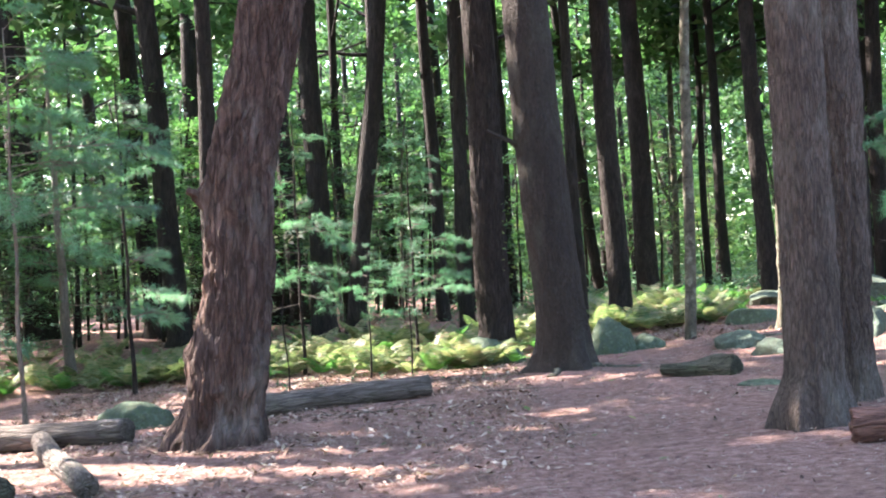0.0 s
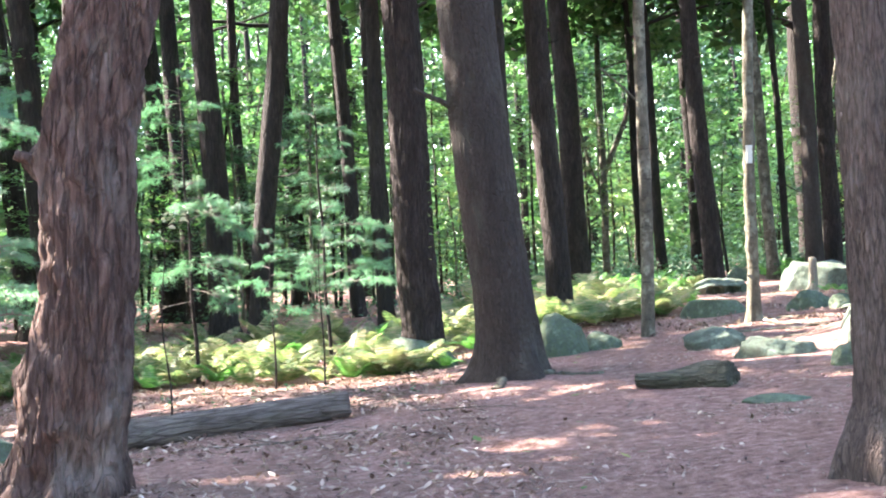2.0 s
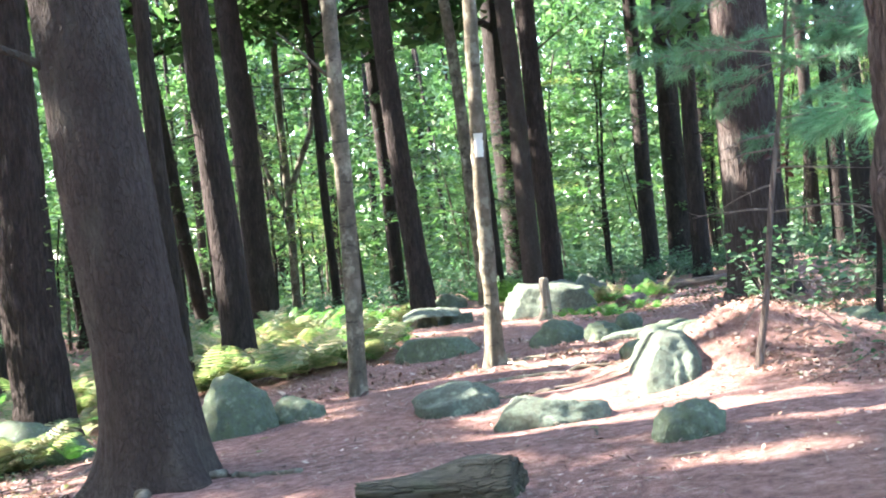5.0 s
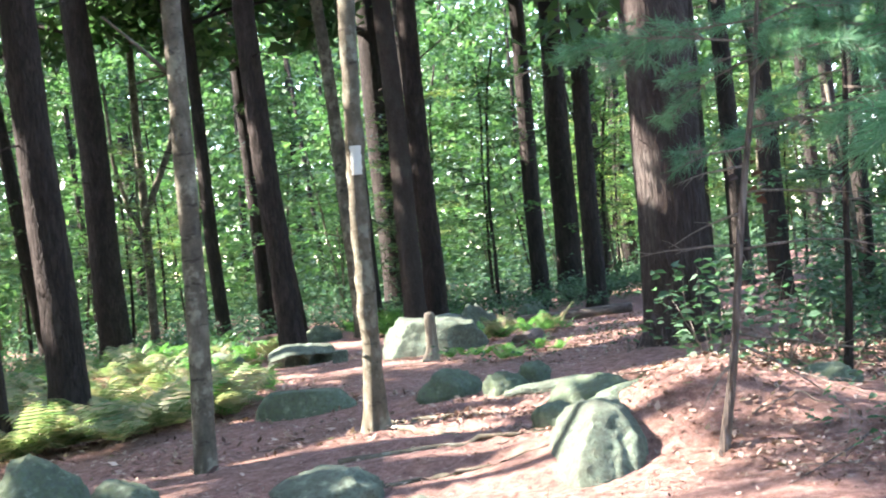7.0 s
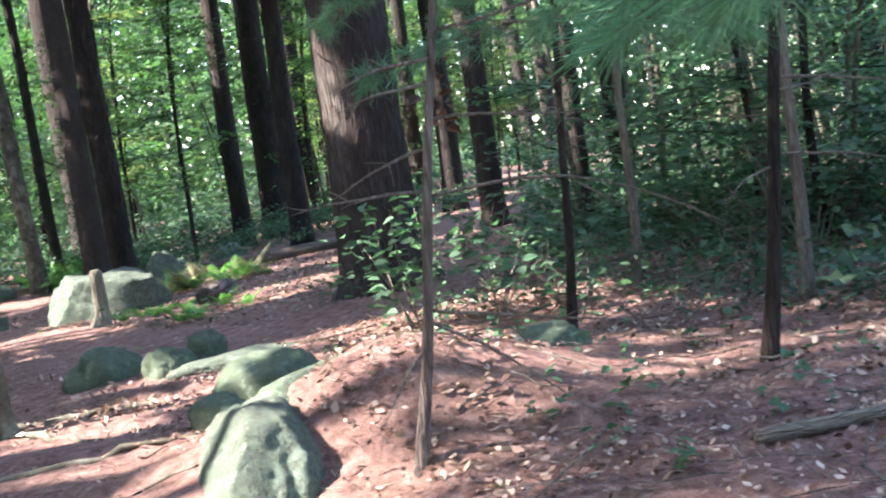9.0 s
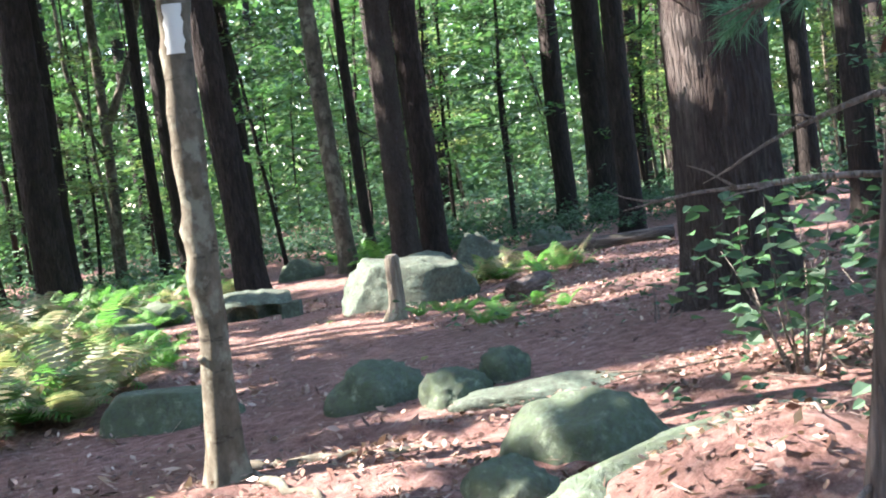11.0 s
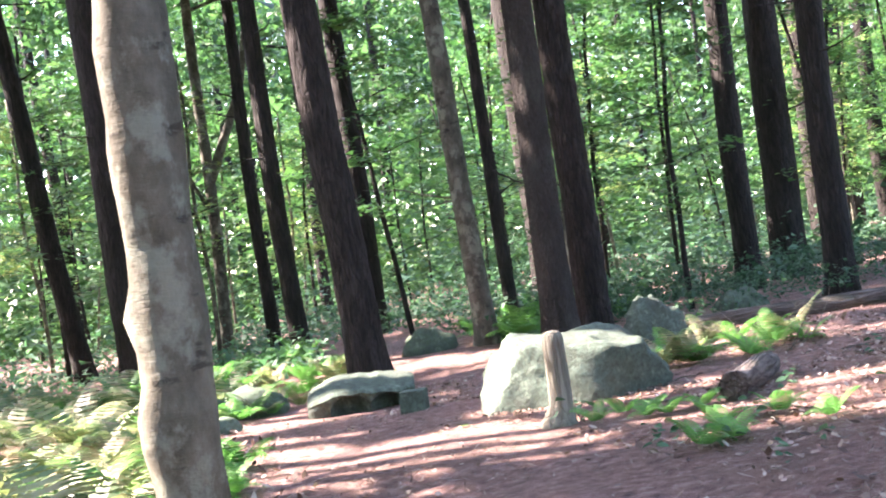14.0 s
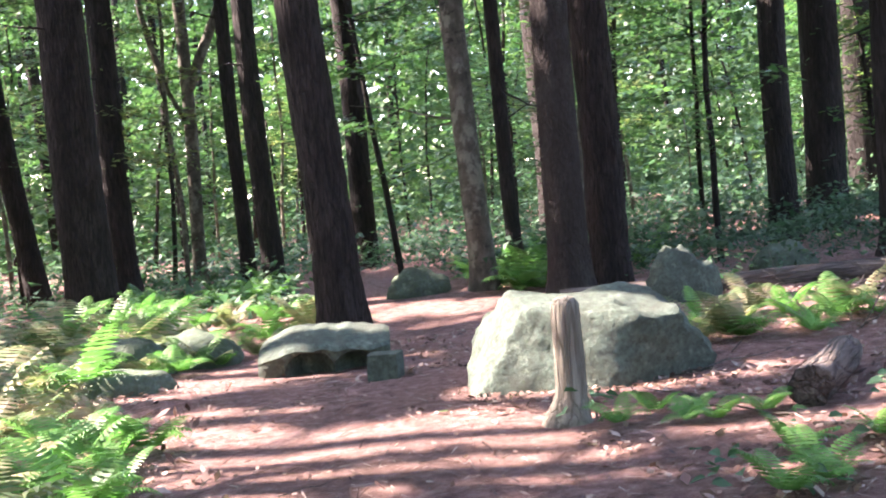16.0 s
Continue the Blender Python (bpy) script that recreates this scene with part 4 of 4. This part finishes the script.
def post():
    x, y = 7.81, 23.0
    pts = [(0.0, 0, -0.15), (-0.005, 0, 0.0), (0.005, 0, 0.04), (0.02, 0, 0.12), (0.025, 0, 0.3), (0.02, 0, 0.5), (0.02, 0, 0.555), (0.02, 0, 0.585), (0.02, 0, 0.595)]
    v, f = tube(pts, [0.14, 0.12, 0.10, 0.08, 0.069, 0.068, 0.066, 0.05, 0.022], 28, 0.05, 4)
    ob = new("post", mesh_of("post", v, f, POSTWOOD, True))
    ob.matrix_basis = pose(x, y, gz(x, y))
    tagged(ob, "weathered short wooden post beside the boulder", "post")


post()

# ---- young white pines ----


def bough_mesh(seed, length, tufts, needles, needle=0.10):
    """A drooping bough: a twig with side shoots, each ending in a tuft of long needles."""
    rnd = random.Random(seed)
    spine = wander(rnd, (0, 0, 0), (1, 0, 0.25), length, 8, 0.12, -0.05)
    wood, v, f = [tube(spine, [0.010 * (1 - k / 9.5) for k in range(9)], 4)], [], []
    ends = [(spine[-1], (Vector(spine[-1]) - Vector(spine[-2])).normalized())]
    for i in range(tufts):
        k = rnd.randint(2, 7)
        side = rnd.choice((-1, 1))
        d = (Vector(spine[k + 1]) - Vector(spine[k])).normalized()
        way = (d * rnd.uniform(0.5, 1.0) + Vector((0, side * rnd.uniform(0.4, 1.0), rnd.uniform(-0.25, 0.35)))).normalized()
        tw = wander(rnd, spine[k], way, rnd.uniform(0.10, 0.34) * length * (1.2 - k / 10), 3, 0.15, 0.02)
        wood.append(tube(tw, [0.004, 0.0035, 0.003, 0.002], 3))
        ends.append((tw[-1], (Vector(tw[-1]) - Vector(tw[-2])).normalized()))
    for p, d in ends:
        p = Vector(p)
        for _ in range(needles):
            w = (d * rnd.uniform(0.25, 1.0) + Vector((rnd.gauss(0, 0.5), rnd.gauss(0, 0.5), rnd.gauss(0, 0.42)))).normalized()
            ln = needle * rnd.uniform(0.7, 1.2)
            s = w.orthogonal().normalized() * 0.0024
            q = p - d * rnd.uniform(0, 0.07)
            o = len(v)
            tip = q + w * ln - Vector((0, 0, ln * 0.18))
            v += [tuple(q - s), tuple(q + s), tuple(tip)]
            f.append((o, o + 1, o + 2))
    wv, wf = joined(wood)
    nv = len(v)
    me = mesh_of("bough", v + wv, f + [tuple(i + nv for i in face) for face in wf], NEEDLE)
    me.materials.append(BARK_GREY)
    me.polygons.foreach_set("material_index", [0] * len(f) + [1] * len(wf))
    return me


BOUGHS = [bough_mesh(s, ln, tf, 26, 0.12) for s, ln, tf in ((1, 1.0, 34), (2, 1.3, 44), (3, 0.8, 28), (4, 1.15, 40))]
SMALL_BOUGHS = [bough_mesh(s, ln, tf, 26, 0.08) for s, ln, tf in ((5, 0.42, 9), (6, 0.5, 11))]


def young_pine(x, y, d, lean, height, live, label, count, dead=(), kinds=None, size=1.0, aim=None, stem_mat=None, reach=()):
    """A thin pine: live boughs from the height live up, dead side branches as (height, turn, length, rise)."""
    rnd = random.Random(int(x * 91 + y * 17))
    root = thing("young_pine", label, "tree", pose(x, y, gzn(x, y)), "young pines")
    pts = [(lean[0] * z + 0.012 * math.sin(z * 4), lean[1] * z + 0.01 * math.cos(z * 3), z) for z in np.linspace(-0.12, height, 26)]
    put("stem", mesh_of("stem", *tube(pts, [d / 2 * (1 - 0.75 * k / 25) + (0.3 * d * math.exp(-k)) for k in range(26)], 12, 0.05, 3), stem_mat or BARK_GREY, True), root)
    for i in range(count):
        z = live + (height - live) * (i + rnd.random()) / count
        t = rnd.uniform(0, 360) if aim is None else aim + rnd.uniform(-75, 75)
        s = size * (1.1 - 0.5 * (z - live) / (height - live + 0.01)) * rnd.uniform(0.8, 1.2)
        m = pose(lean[0] * z, lean[1] * z, z, rnd.uniform(-15, 15), rnd.uniform(-12, 18), t)
        put("bough", rnd.choice(kinds or BOUGHS), root, m @ Matrix.Diagonal((s, s, s, 1)))
    for z, t, tilt, s in reach:
        put("bough", BOUGHS[1], root, pose(lean[0] * z, lean[1] * z, z, 0, tilt, t) @ Matrix.Diagonal((s, s, s, 1)))
    for k, (z, t, ln, rise) in enumerate(dead):
        br = wander(rnd, (lean[0] * z, lean[1] * z, z), (math.cos(radians(t)), math.sin(radians(t)), rise), ln, 7, 0.13, -0.045)
        pieces = [tube(br, [0.008, 0.0075, 0.007, 0.006, 0.005, 0.004, 0.003, 0.0015], 5)]
        for _ in range(3):
            j = rnd.randint(2, 6)
            tw = wander(rnd, br[j], (Vector(br[j]) - Vector(br[j - 1])) + Vector((rnd.uniform(-0.1, 0.1), rnd.uniform(-0.1, 0.1), rnd.uniform(-0.1, 0.1))), ln * 0.25, 3, 0.2)
            pieces.append(tube(tw, [0.004, 0.003, 0.002, 0.001], 4))
        put("dead_branch", mesh_of("dead_branch", *joined(pieces), BARK_GREY, True), root)
    return root


thin_pine = young_pine(5.66, 13.94, 0.052, (0.145, -0.095), 3.6, 1.95, "thin young pine with dead lower branches and grey stem", 26,
           ((1.08, 154, 0.55, 0.06), (1.06, -28, 1.3, 0.12), (1.36, -30, 0.7, 0.0), (0.62, -30, 0.95, -0.35), (0.58, -50, 0.8, -0.35), (1.6, 165, 0.45, 0.0), (1.25, 140, 0.4, -0.1), (0.45, 200, 0.4, -0.2), (1.7, -35, 1.1, 0.12), (1.5, 150, 0.4, 0.1)), size=0.75, stem_mat=DEADWOOD)
young_pine(7.60, 15.2, 0.055, (0.07, -0.05), 4.6, 1.95, "thin dark young pine in the thicket", 28, ((1.2, 30, 0.6, 0.0), (1.7, 200, 0.6, 0.1)), stem_mat=BARK_DARK)
young_pine(7.55, 13.75, 0.075, (0.10, -0.10), 4.4, 1.85, "young pine with bare lower whorls and feathery needles", 28,
           ((1.25, 20, 0.9, 0.1), (1.3, -60, 0.8, 0.0), (0.95, -20, 0.8, 0.05), (1.7, 160, 0.5, 0.0), (0.9, 190, 0.5, -0.1)), stem_mat=BARK_DARK)
young_pine(5.85, 10.6, 0.07, (0.0, 0.0), 4.2, 1.25, "young pine with long green needles reaching towards the path", 20, ((1.0, 90, 0.6, 0.1), (0.8, 60, 0.7, 0.0)), aim=180, size=1.15, reach=((1.27, 192, 2, 1.3), (1.38, 186, 0, 1.22), (1.56, 176, 0, 1.2), (1.6, 158, 0, 1.2), (1.66, 142, 3, 1.2)))
young_pine(8.9, 14.6, 0.08, (0.02, -0.02), 5.4, 1.9, "young pine deep in the thicket", 20, ((1.1, 100, 0.8, 0.0), (1.4, 220, 0.6, 0.0)), size=1.15)
young_pine(9.3, 16.4, 0.07, (0.02, -0.02), 5.0, 1.9, "young pine beside the thicket", 18, ((1.1, 150, 0.6, 0.0),), size=1.1)
young_pine(-0.95, 17.2, 0.03, (0.0, 0.0), 1.9, 0.85, "small young pine with soft blue-green needles", 14, kinds=SMALL_BOUGHS, stem_mat=BARK_DARK)
young_pine(-0.36, 16.75, 0.026, (0.0, 0.0), 1.7, 0.8, "small young pine with a bare lower stem", 11, kinds=SMALL_BOUGHS, stem_mat=BARK_DARK)
young_pine(-2.1, 19.4, 0.06, (-0.02, 0.0), 4.2, 1.1, "young pine with feathery boughs in front of dark trunks", 20, size=0.95, stem_mat=BARK_DARK)
young_pine(-0.3, 19.8, 0.06, (-0.02, 0.0), 3.8, 1.2, "young pine with feathery boughs among ferns", 18, size=0.85, stem_mat=BARK_DARK)
young_pine(-4.4, 17.6, 0.07, (-0.03, 0.0), 4.6, 1.0, "young pine with feathery boughs at the edge of the woods", 16, stem_mat=BARK_DARK)
young_pine(-6.3, 21.2, 0.20, (-0.05, 0.0), 5.5, 1.3, "young pine with a pale brown stem", 17, size=1.15)
young_pine(-4.4, 12.4, 0.06, (-0.02, 0.0), 4.4, 2.1, "young pine with drooping boughs above the logs", 16, aim=-20, size=1.2)
young_pine(-7.0, 15.6, 0.08, (0.0, 0.0), 5.0, 1.2, "young pine in the shade of the woods", 16, size=1.2, stem_mat=BARK_DARK)

DEAD_SPRAY = [(0.33 + 0.05 * math.sin(k * 2.1), -0.02 + 0.06 * math.cos(k * 1.7), 1.62 - 0.014 * k) for k in range(22)]

# ---- broadleaf shrubs near the great pine ----


def blade_mesh(seed, centres, size, mat, name="leaf_spray"):
    """Broad leaves with a fold along the midrib, hanging about the centres."""
    rnd = random.Random(seed)
    v, f = [], []
    for c in centres:
        t, dip = rnd.uniform(0, 6.283), rnd.uniform(-0.5, 0.15)
        s = size * rnd.uniform(0.6, 1.2)
        d = Vector((math.cos(t), math.sin(t), dip)).normalized()
        w = Vector((-math.sin(t), math.cos(t), rnd.uniform(-0.8, 0.8))).normalized()
        up = d.cross(w) * 0.12 * s
        c = Vector(c)
        o = len(v)
        v += [tuple(p) for p in (c, c + d * s * 0.3 + w * s * 0.34 + up, c + d * s * 0.65 + w * s * 0.28 + up, c + d * s, c + d * s * 0.65 - w * s * 0.28 + up, c + d * s * 0.3 - w * s * 0.34 + up, c + d * s * 0.5)]
        f += [(o, o + 6, o + 1), (o + 1, o + 6, o + 2), (o + 2, o + 6, o + 3), (o, o + 5, o + 6), (o + 5, o + 4, o + 6), (o + 4, o + 3, o + 6)]
    return mesh_of(name, v, f, mat)


def shrub(x, y, h, stems, leaves, size, label, seed, mat=None, reach=0.35):
    rnd = random.Random(seed)
    root = thing("shrub", label, "shrub", pose(x, y, gzn(x, y)), "woodland shrubs")
    for i in range(stems):
        t = rnd.uniform(0, 6.283)
        pts = wander(rnd, (0.04 * math.cos(t), 0.04 * math.sin(t), -0.05), (math.cos(t) * reach, math.sin(t) * reach, 1), h * rnd.uniform(0.7, 1.1), 7, 0.16)
        stem = put("stem", mesh_of("stem", *tube(pts, [0.009 * (1 - k / 9) for k in range(8)], 5), BARK_GREY, True), root)
        centres = []
        for _ in range(leaves // stems):
            k = rnd.randint(3, 7)
            centres.append(Vector(pts[k]) + Vector((rnd.gauss(0, 0.15), rnd.gauss(0, 0.15), rnd.gauss(0, 0.05))))
        tagged(put("leaf_spray", blade_mesh(seed + i, centres, size, mat or LEAF_LOW), stem), kind="stuff")
    return root


tagged(put("dead_leaf_spray", blade_mesh(77, DEAD_SPRAY, 0.07, DEAD_LEAF), thin_pine, None, "hanging bunch of withered brown leaves"), kind="stuff")
shrub(7.75, 16.9, 0.95, 8, 200, 0.105, "leafy shrub with broad blue-green leaves beside the great pine", 1, reach=0.5)
shrub(8.2, 16.7, 0.8, 5, 120, 0.10, "leafy shrub with broad green leaves", 2, reach=0.5)
shrub(8.3, 16.0, 0.6, 4, 70, 0.10, "low leafy shrub on the bank", 3, reach=0.6)
shrub(8.9, 17.6, 0.9, 5, 110, 0.11, "leafy shrub in the shade of the great pine", 4, reach=0.5)
shrub(8.2, 19.0, 0.35, 3, 30, 0.08, "low leafy shrub at the foot of the great pine", 5, reach=0.7)
for k, (x, y, s) in enumerate(((10.2, 15.6, 1.1), (11.2, 17.6, 1.2), (12.4, 19.0, 1.2), (13.6, 20.6, 1.3), (11.4, 15.4, 1.2), (11.0, 13.6, 1.0), (11.6, 16.4, 1.3), (12.2, 14.6, 1.2), (12.8, 15.8, 1.3), (9.6, 12.6, 0.8), (10.4, 11.9, 0.9))):
    shrub(x, y, 1.2 * s, 6, 170, 0.13, "dense dark-leaved shrub in the thicket", 20 + k, reach=0.55)
shrub(5.15, 22.95, 0.3, 3, 18, 0.09, "small seedling with pale green leaves", 41, reach=0.6)
shrub(7.98, 22.95, 0.28, 2, 10, 0.10, "small seedling with broad leaves beside the post", 42, reach=0.6)


def dead_sapling(x, y):
    """A bare thin stem that holds one bunch of pale withered leaves."""
    rnd = random.Random(12)
    root = thing("dead_sapling", "thin bare sapling holding a bunch of pale withered leaves", "sapling", pose(x, y, gzn(x, y)), "dead brush")
    pts = [(0.03 * math.sin(k), 0.02 * math.cos(k), -0.05 + 0.23 * k) for k in range(10)]
    put("stem", mesh_of("stem", *tube(pts, [0.011 - 0.0009 * k for k in range(10)], 6), BARK_SMOOTH, True), root)
    centres = [(0.05 + rnd.gauss(0, 0.09), rnd.gauss(0, 0.05), 1.97 + rnd.gauss(0, 0.035)) for _ in range(22)]
    tagged(put("leaf_spray", blade_mesh(13, centres, 0.085, PALE_LEAF), root, None, "pale withered leaves"), kind="stuff")


dead_sapling(-1.76, 13.7)
YELLOW_VINE = [(0.20 + 0.07 * math.sin(k * 2.3), -0.2 + 0.05 * math.cos(k * 1.9), 1.35 + 0.055 * k) for k in range(24)]
tagged(put("vine_leaves", blade_mesh(14, YELLOW_VINE, 0.085, LEAF_YELLOW), vine_tree, None, "small yellow leaves growing on the bark"), kind="stuff")


def dead_shrub(x, y, h, stems, label, seed):
    rnd = random.Random(seed)
    root = thing("dead_shrub", label, "shrub", pose(x, y, gzn(x, y)), "dead brush")
    for i in range(stems):
        t = rnd.uniform(0, 6.283)
        pts = wander(rnd, (0.1 * math.cos(t), 0.1 * math.sin(t), -0.05), (math.cos(t) * 0.9, math.sin(t) * 0.9, rnd.uniform(0.3, 1.2)), h * rnd.uniform(0.7, 1.2), 7, 0.25, -0.02)
        stem = put("stem", mesh_of("stem", *tube(pts, [0.007 * (1 - k / 9) for k in range(8)], 5), BARK_GREY, True), root)
        for _ in range(3):
            k = rnd.randint(2, 6)
            tw = wander(rnd, pts[k], (rnd.uniform(-1, 1), rnd.uniform(-1, 1), rnd.uniform(-0.3, 0.8)), h * 0.3, 4, 0.25)
            put("twig", mesh_of("twig", *tube(tw, [0.003, 0.0025, 0.002, 0.0015, 0.001], 4), BARK_GREY), stem)


dead_shrub(8.45, 16.5, 0.8, 8, "tangle of dry grey brush beside the great pine", 1)
dead_shrub(8.1, 15.0, 0.6, 6, "dry grey brush on the needle bank", 2)
dead_shrub(9.2, 15.4, 0.8, 8, "dry grey brush at the edge of the thicket", 3)
dead_shrub(10.3, 24.6, 0.7, 7, "dry grey brush beyond the rotten log", 4)
dead_shrub(8.6, 13.1, 0.7, 7, "dry grey brush in the thicket", 5)
dead_shrub(-3.4, 14.2, 0.6, 6, "dry grey brush behind the bent tree", 6)

# ---- roots across the path ----


def root_across(a, b, r, seed):
    rnd = random.Random(seed)
    pts = []
    for i in range(13):
        k = i / 12
        x, y = a[0] + (b[0] - a[0]) * k + rnd.uniform(-0.05, 0.05), a[1] + (b[1] - a[1]) * k + rnd.uniform(-0.05, 0.05)
        pts.append((x, y, gzn(x, y) + r * 0.15 * math.sin(k * 9 + seed)))
    ob = new("tree_root", mesh_of("tree_root", *tube(pts, [r * (1 - 0.05 * k) for k in range(13)], 9, 0.08, seed), BARK_PALE, True))
    tagged(ob, "worn tree root half buried across the path", "root", "roots across the path")


root_across((5.2, 18.15), (6.1, 17.6), 0.045, 1)
root_across((5.2, 18.1), (5.5, 17.0), 0.035, 2)
root_across((4.5, 16.9), (5.8, 16.2), 0.035, 3)
root_across((4.3, 15.7), (5.2, 15.2), 0.03, 4)
root_across((1.7, 14.6), (2.4, 14.2), 0.05, 5)
root_across((1.5, 14.5), (1.3, 13.8), 0.05, 6)

# ---- seedlings on the needle floor ----
small = random.Random(8)
SPROUTS = []


def seedlings(count, x0, x1, y0, y1, clear):
    n = 0
    while n < count:
        x, y = small.uniform(x0, x1), small.uniform(y0, y1)
        if route_distance(x, y) < clear:
            continue
        z = gzn(x, y)
        SPROUTS.extend((x + small.gauss(0, 0.03), y + small.gauss(0, 0.03), z + 0.03 + 0.02 * k) for k in range(small.randint(3, 6)))
        n += 1


seedlings(120, 5.9, 9.5, 11.5, 17.5, 1.2)
seedlings(26, 7.6, 10.5, 19.5, 23.5, 0.9)
seedlings(14, -2.5, 1.5, 13.8, 17.0, 1.2)

tagged(new("seedlings", blade_mesh(60, SPROUTS, 0.065, LEAF_LOW, "seedlings")), "small green seedlings growing through the needles", "seedlings", kind="stuff")

# ---- twigs and fallen leaves ----


def twigs(count, x0, x1, y0, y1, lo, hi, clear=0.0):
    n = 0
    while n < count:
        x, y = small.uniform(x0, x1), small.uniform(y0, y1)
        if route_distance(x, y) < clear:
            continue
        ln, t = small.uniform(lo, hi), small.uniform(0, 6.283)
        pts = [(px, py, gzn(px, py) + 0.012 + 0.02 * small.random()) for px, py, _ in wander(small, (x, y, 0), (math.cos(t), math.sin(t), 0), ln, 6, 0.2)]
        r = small.uniform(0.003, 0.009)
        ob = new("twig", mesh_of("twig", *tube(pts, [r * (1 - k / 8) for k in range(7)], 5), small.choice((BARK_GREY, DEADWOOD, DEADWOOD)), True))
        tagged(ob, "dry fallen twig lying on pine needles", "twig", "fallen twigs")
        n += 1


twigs(60, -4.8, 1.2, 11.5, 17.2, 0.3, 1.3)
twigs(46, -1.9, 0.4, 13.2, 15.6, 0.4, 1.2)
twigs(75, 5.6, 9.2, 11.8, 17.6, 0.25, 1.0, 1.0)
twigs(30, 1.2, 8.4, 9.0, 25.0, 0.12, 0.4)
twigs(36, 8.2, 11.5, 20.0, 26.0, 0.3, 1.1, 0.8)


def fallen(name, label, count, x0, x1, y0, y1, size, mat, seed, long=1.5, lift=0.012, flat=0.86, corners=4):
    rng = np.random.default_rng(seed)
    xy = np.stack([rng.uniform(x0, x1, count), rng.uniform(y0, y1, count)], 1)
    clump = np.sin(xy[:, 0] * 2.3 + 1.7 * np.sin(xy[:, 1] * 1.9)) + np.sin(xy[:, 1] * 2.9 + xy[:, 0])
    xy = xy[rng.random(count) < 0.55 + 0.25 * clump]
    p = np.array([(x, y, gzn(x, y) + lift) for x, y in xy])
    p[:, 2] += rng.random(len(p)) * 0.012
    tagged(new(name, mesh_of(name, *leaf_arrays(p, size, rng, flat, long, corners=corners), mat)), label, "leaf litter", kind="stuff")


fallen("fallen_leaves", "dry tan and brown leaves scattered on the floor", 34000, -6, 11, 5, 27, 0.024, LITTER, 21, 1.4, 0.010, 0.78)
fallen("fallen_leaves", "thick drift of dry leaves on the shady bank", 24000, 5.6, 11, 11, 18, 0.027, LITTER, 22, 1.4, 0.012, 0.70)
fallen("fallen_leaves", "broken twigs and dry leaves around the logs", 18000, -5.5, 1.0, 7, 18, 0.028, LITTER, 23, 2.2, 0.012, 0.72)
fallen("fallen_leaves", "dry leaves and stalks among the ferns", 14000, -6, 6.2, 17.5, 27, 0.030, LITTER, 24, 2.2, 0.02, 0.7)
fallen("fallen_leaves", "dry leaves on the bank beyond the boulder", 12000, 7.6, 13, 19, 28, 0.03, LITTER, 27, 1.5, 0.012, 0.75)
fallen("needle_litter", "loose dry pine needles on the floor", 100000, -4, 10.5, 5, 26, 0.010, LITTER, 25, 9.0, 0.006, 0.85, 3)
fallen("fallen_leaves", "fresh yellow leaves fallen on the path", 260, -2, 9, 4, 25, 0.045, LEAF_YELLOW, 26)

# ---- the blaze, the broken limb, bark plates ----


def on_trunk(root, name, z0, z1, d, lean, turn, width, mat, label, sway):
    """A thin patch that follows a round trunk."""
    v, f = [], []
    n, m = 8, 6
    for i in range(n + 1):
        z = z0 + (z1 - z0) * i / n
        for j in range(m + 1):
            t = turn + width * (j / m - 0.5) * (1 - 0.15 * math.sin(i * 2.3))
            r = d / 2 * (1.06 - 0.035 * z) * 1.04 + 0.006
            k = 0.03 * math.sin(z * 0.9 + sway) * min(1, z / 2)
            v.append((lean[0] * z + k + r * math.cos(t), lean[1] * z + 0.6 * k + r * math.sin(t), z))
    for i in range(n):
        for j in range(m):
            a = i * (m + 1) + j
            f.append((a, a + 1, a + m + 2, a + m + 1))
    me = mesh_of(name, v, f, mat, True)
    put(name, me, root, None, label)


on_trunk(blaze_tree, "blaze", 2.04, 2.27, 0.150, (0.022, -0.025), -1.85, 1.1, PAINT, "white painted trail blaze", random.Random(int(5.165 * 131 + 17.95 * 37) + 1).uniform(0, 6))


def stub(root, start, way, length, r, mat, seed):
    pts = wander(random.Random(seed), start, way, length, 6, 0.12)
    put("broken_limb", mesh_of("broken_limb", *tube(pts, [r * (1 - 0.09 * k) for k in range(7)], 10, 0.06, seed), mat, True), root)


stub(fork_tree, (-0.42, -0.05, 2.70), (-0.75, -0.3, 0.62), 0.55, 0.04, BARK_SMOOTH, 3)
stub(bent_tree, (0.02, 0.0, 2.12), (-0.9, -0.25, 0.45), 0.26, 0.07, BARK_RED, 4)
stub(slim_tree, (0.05, 0.0, 3.0), (-0.8, -0.2, 0.5), 0.7, 0.02, BARK_MOTTLED, 5)
stub(blaze_tree, (0.02, 0.0, 0.55), (-0.8, -0.5, 0.5), 0.13, 0.035, BARK_PALE, 6)
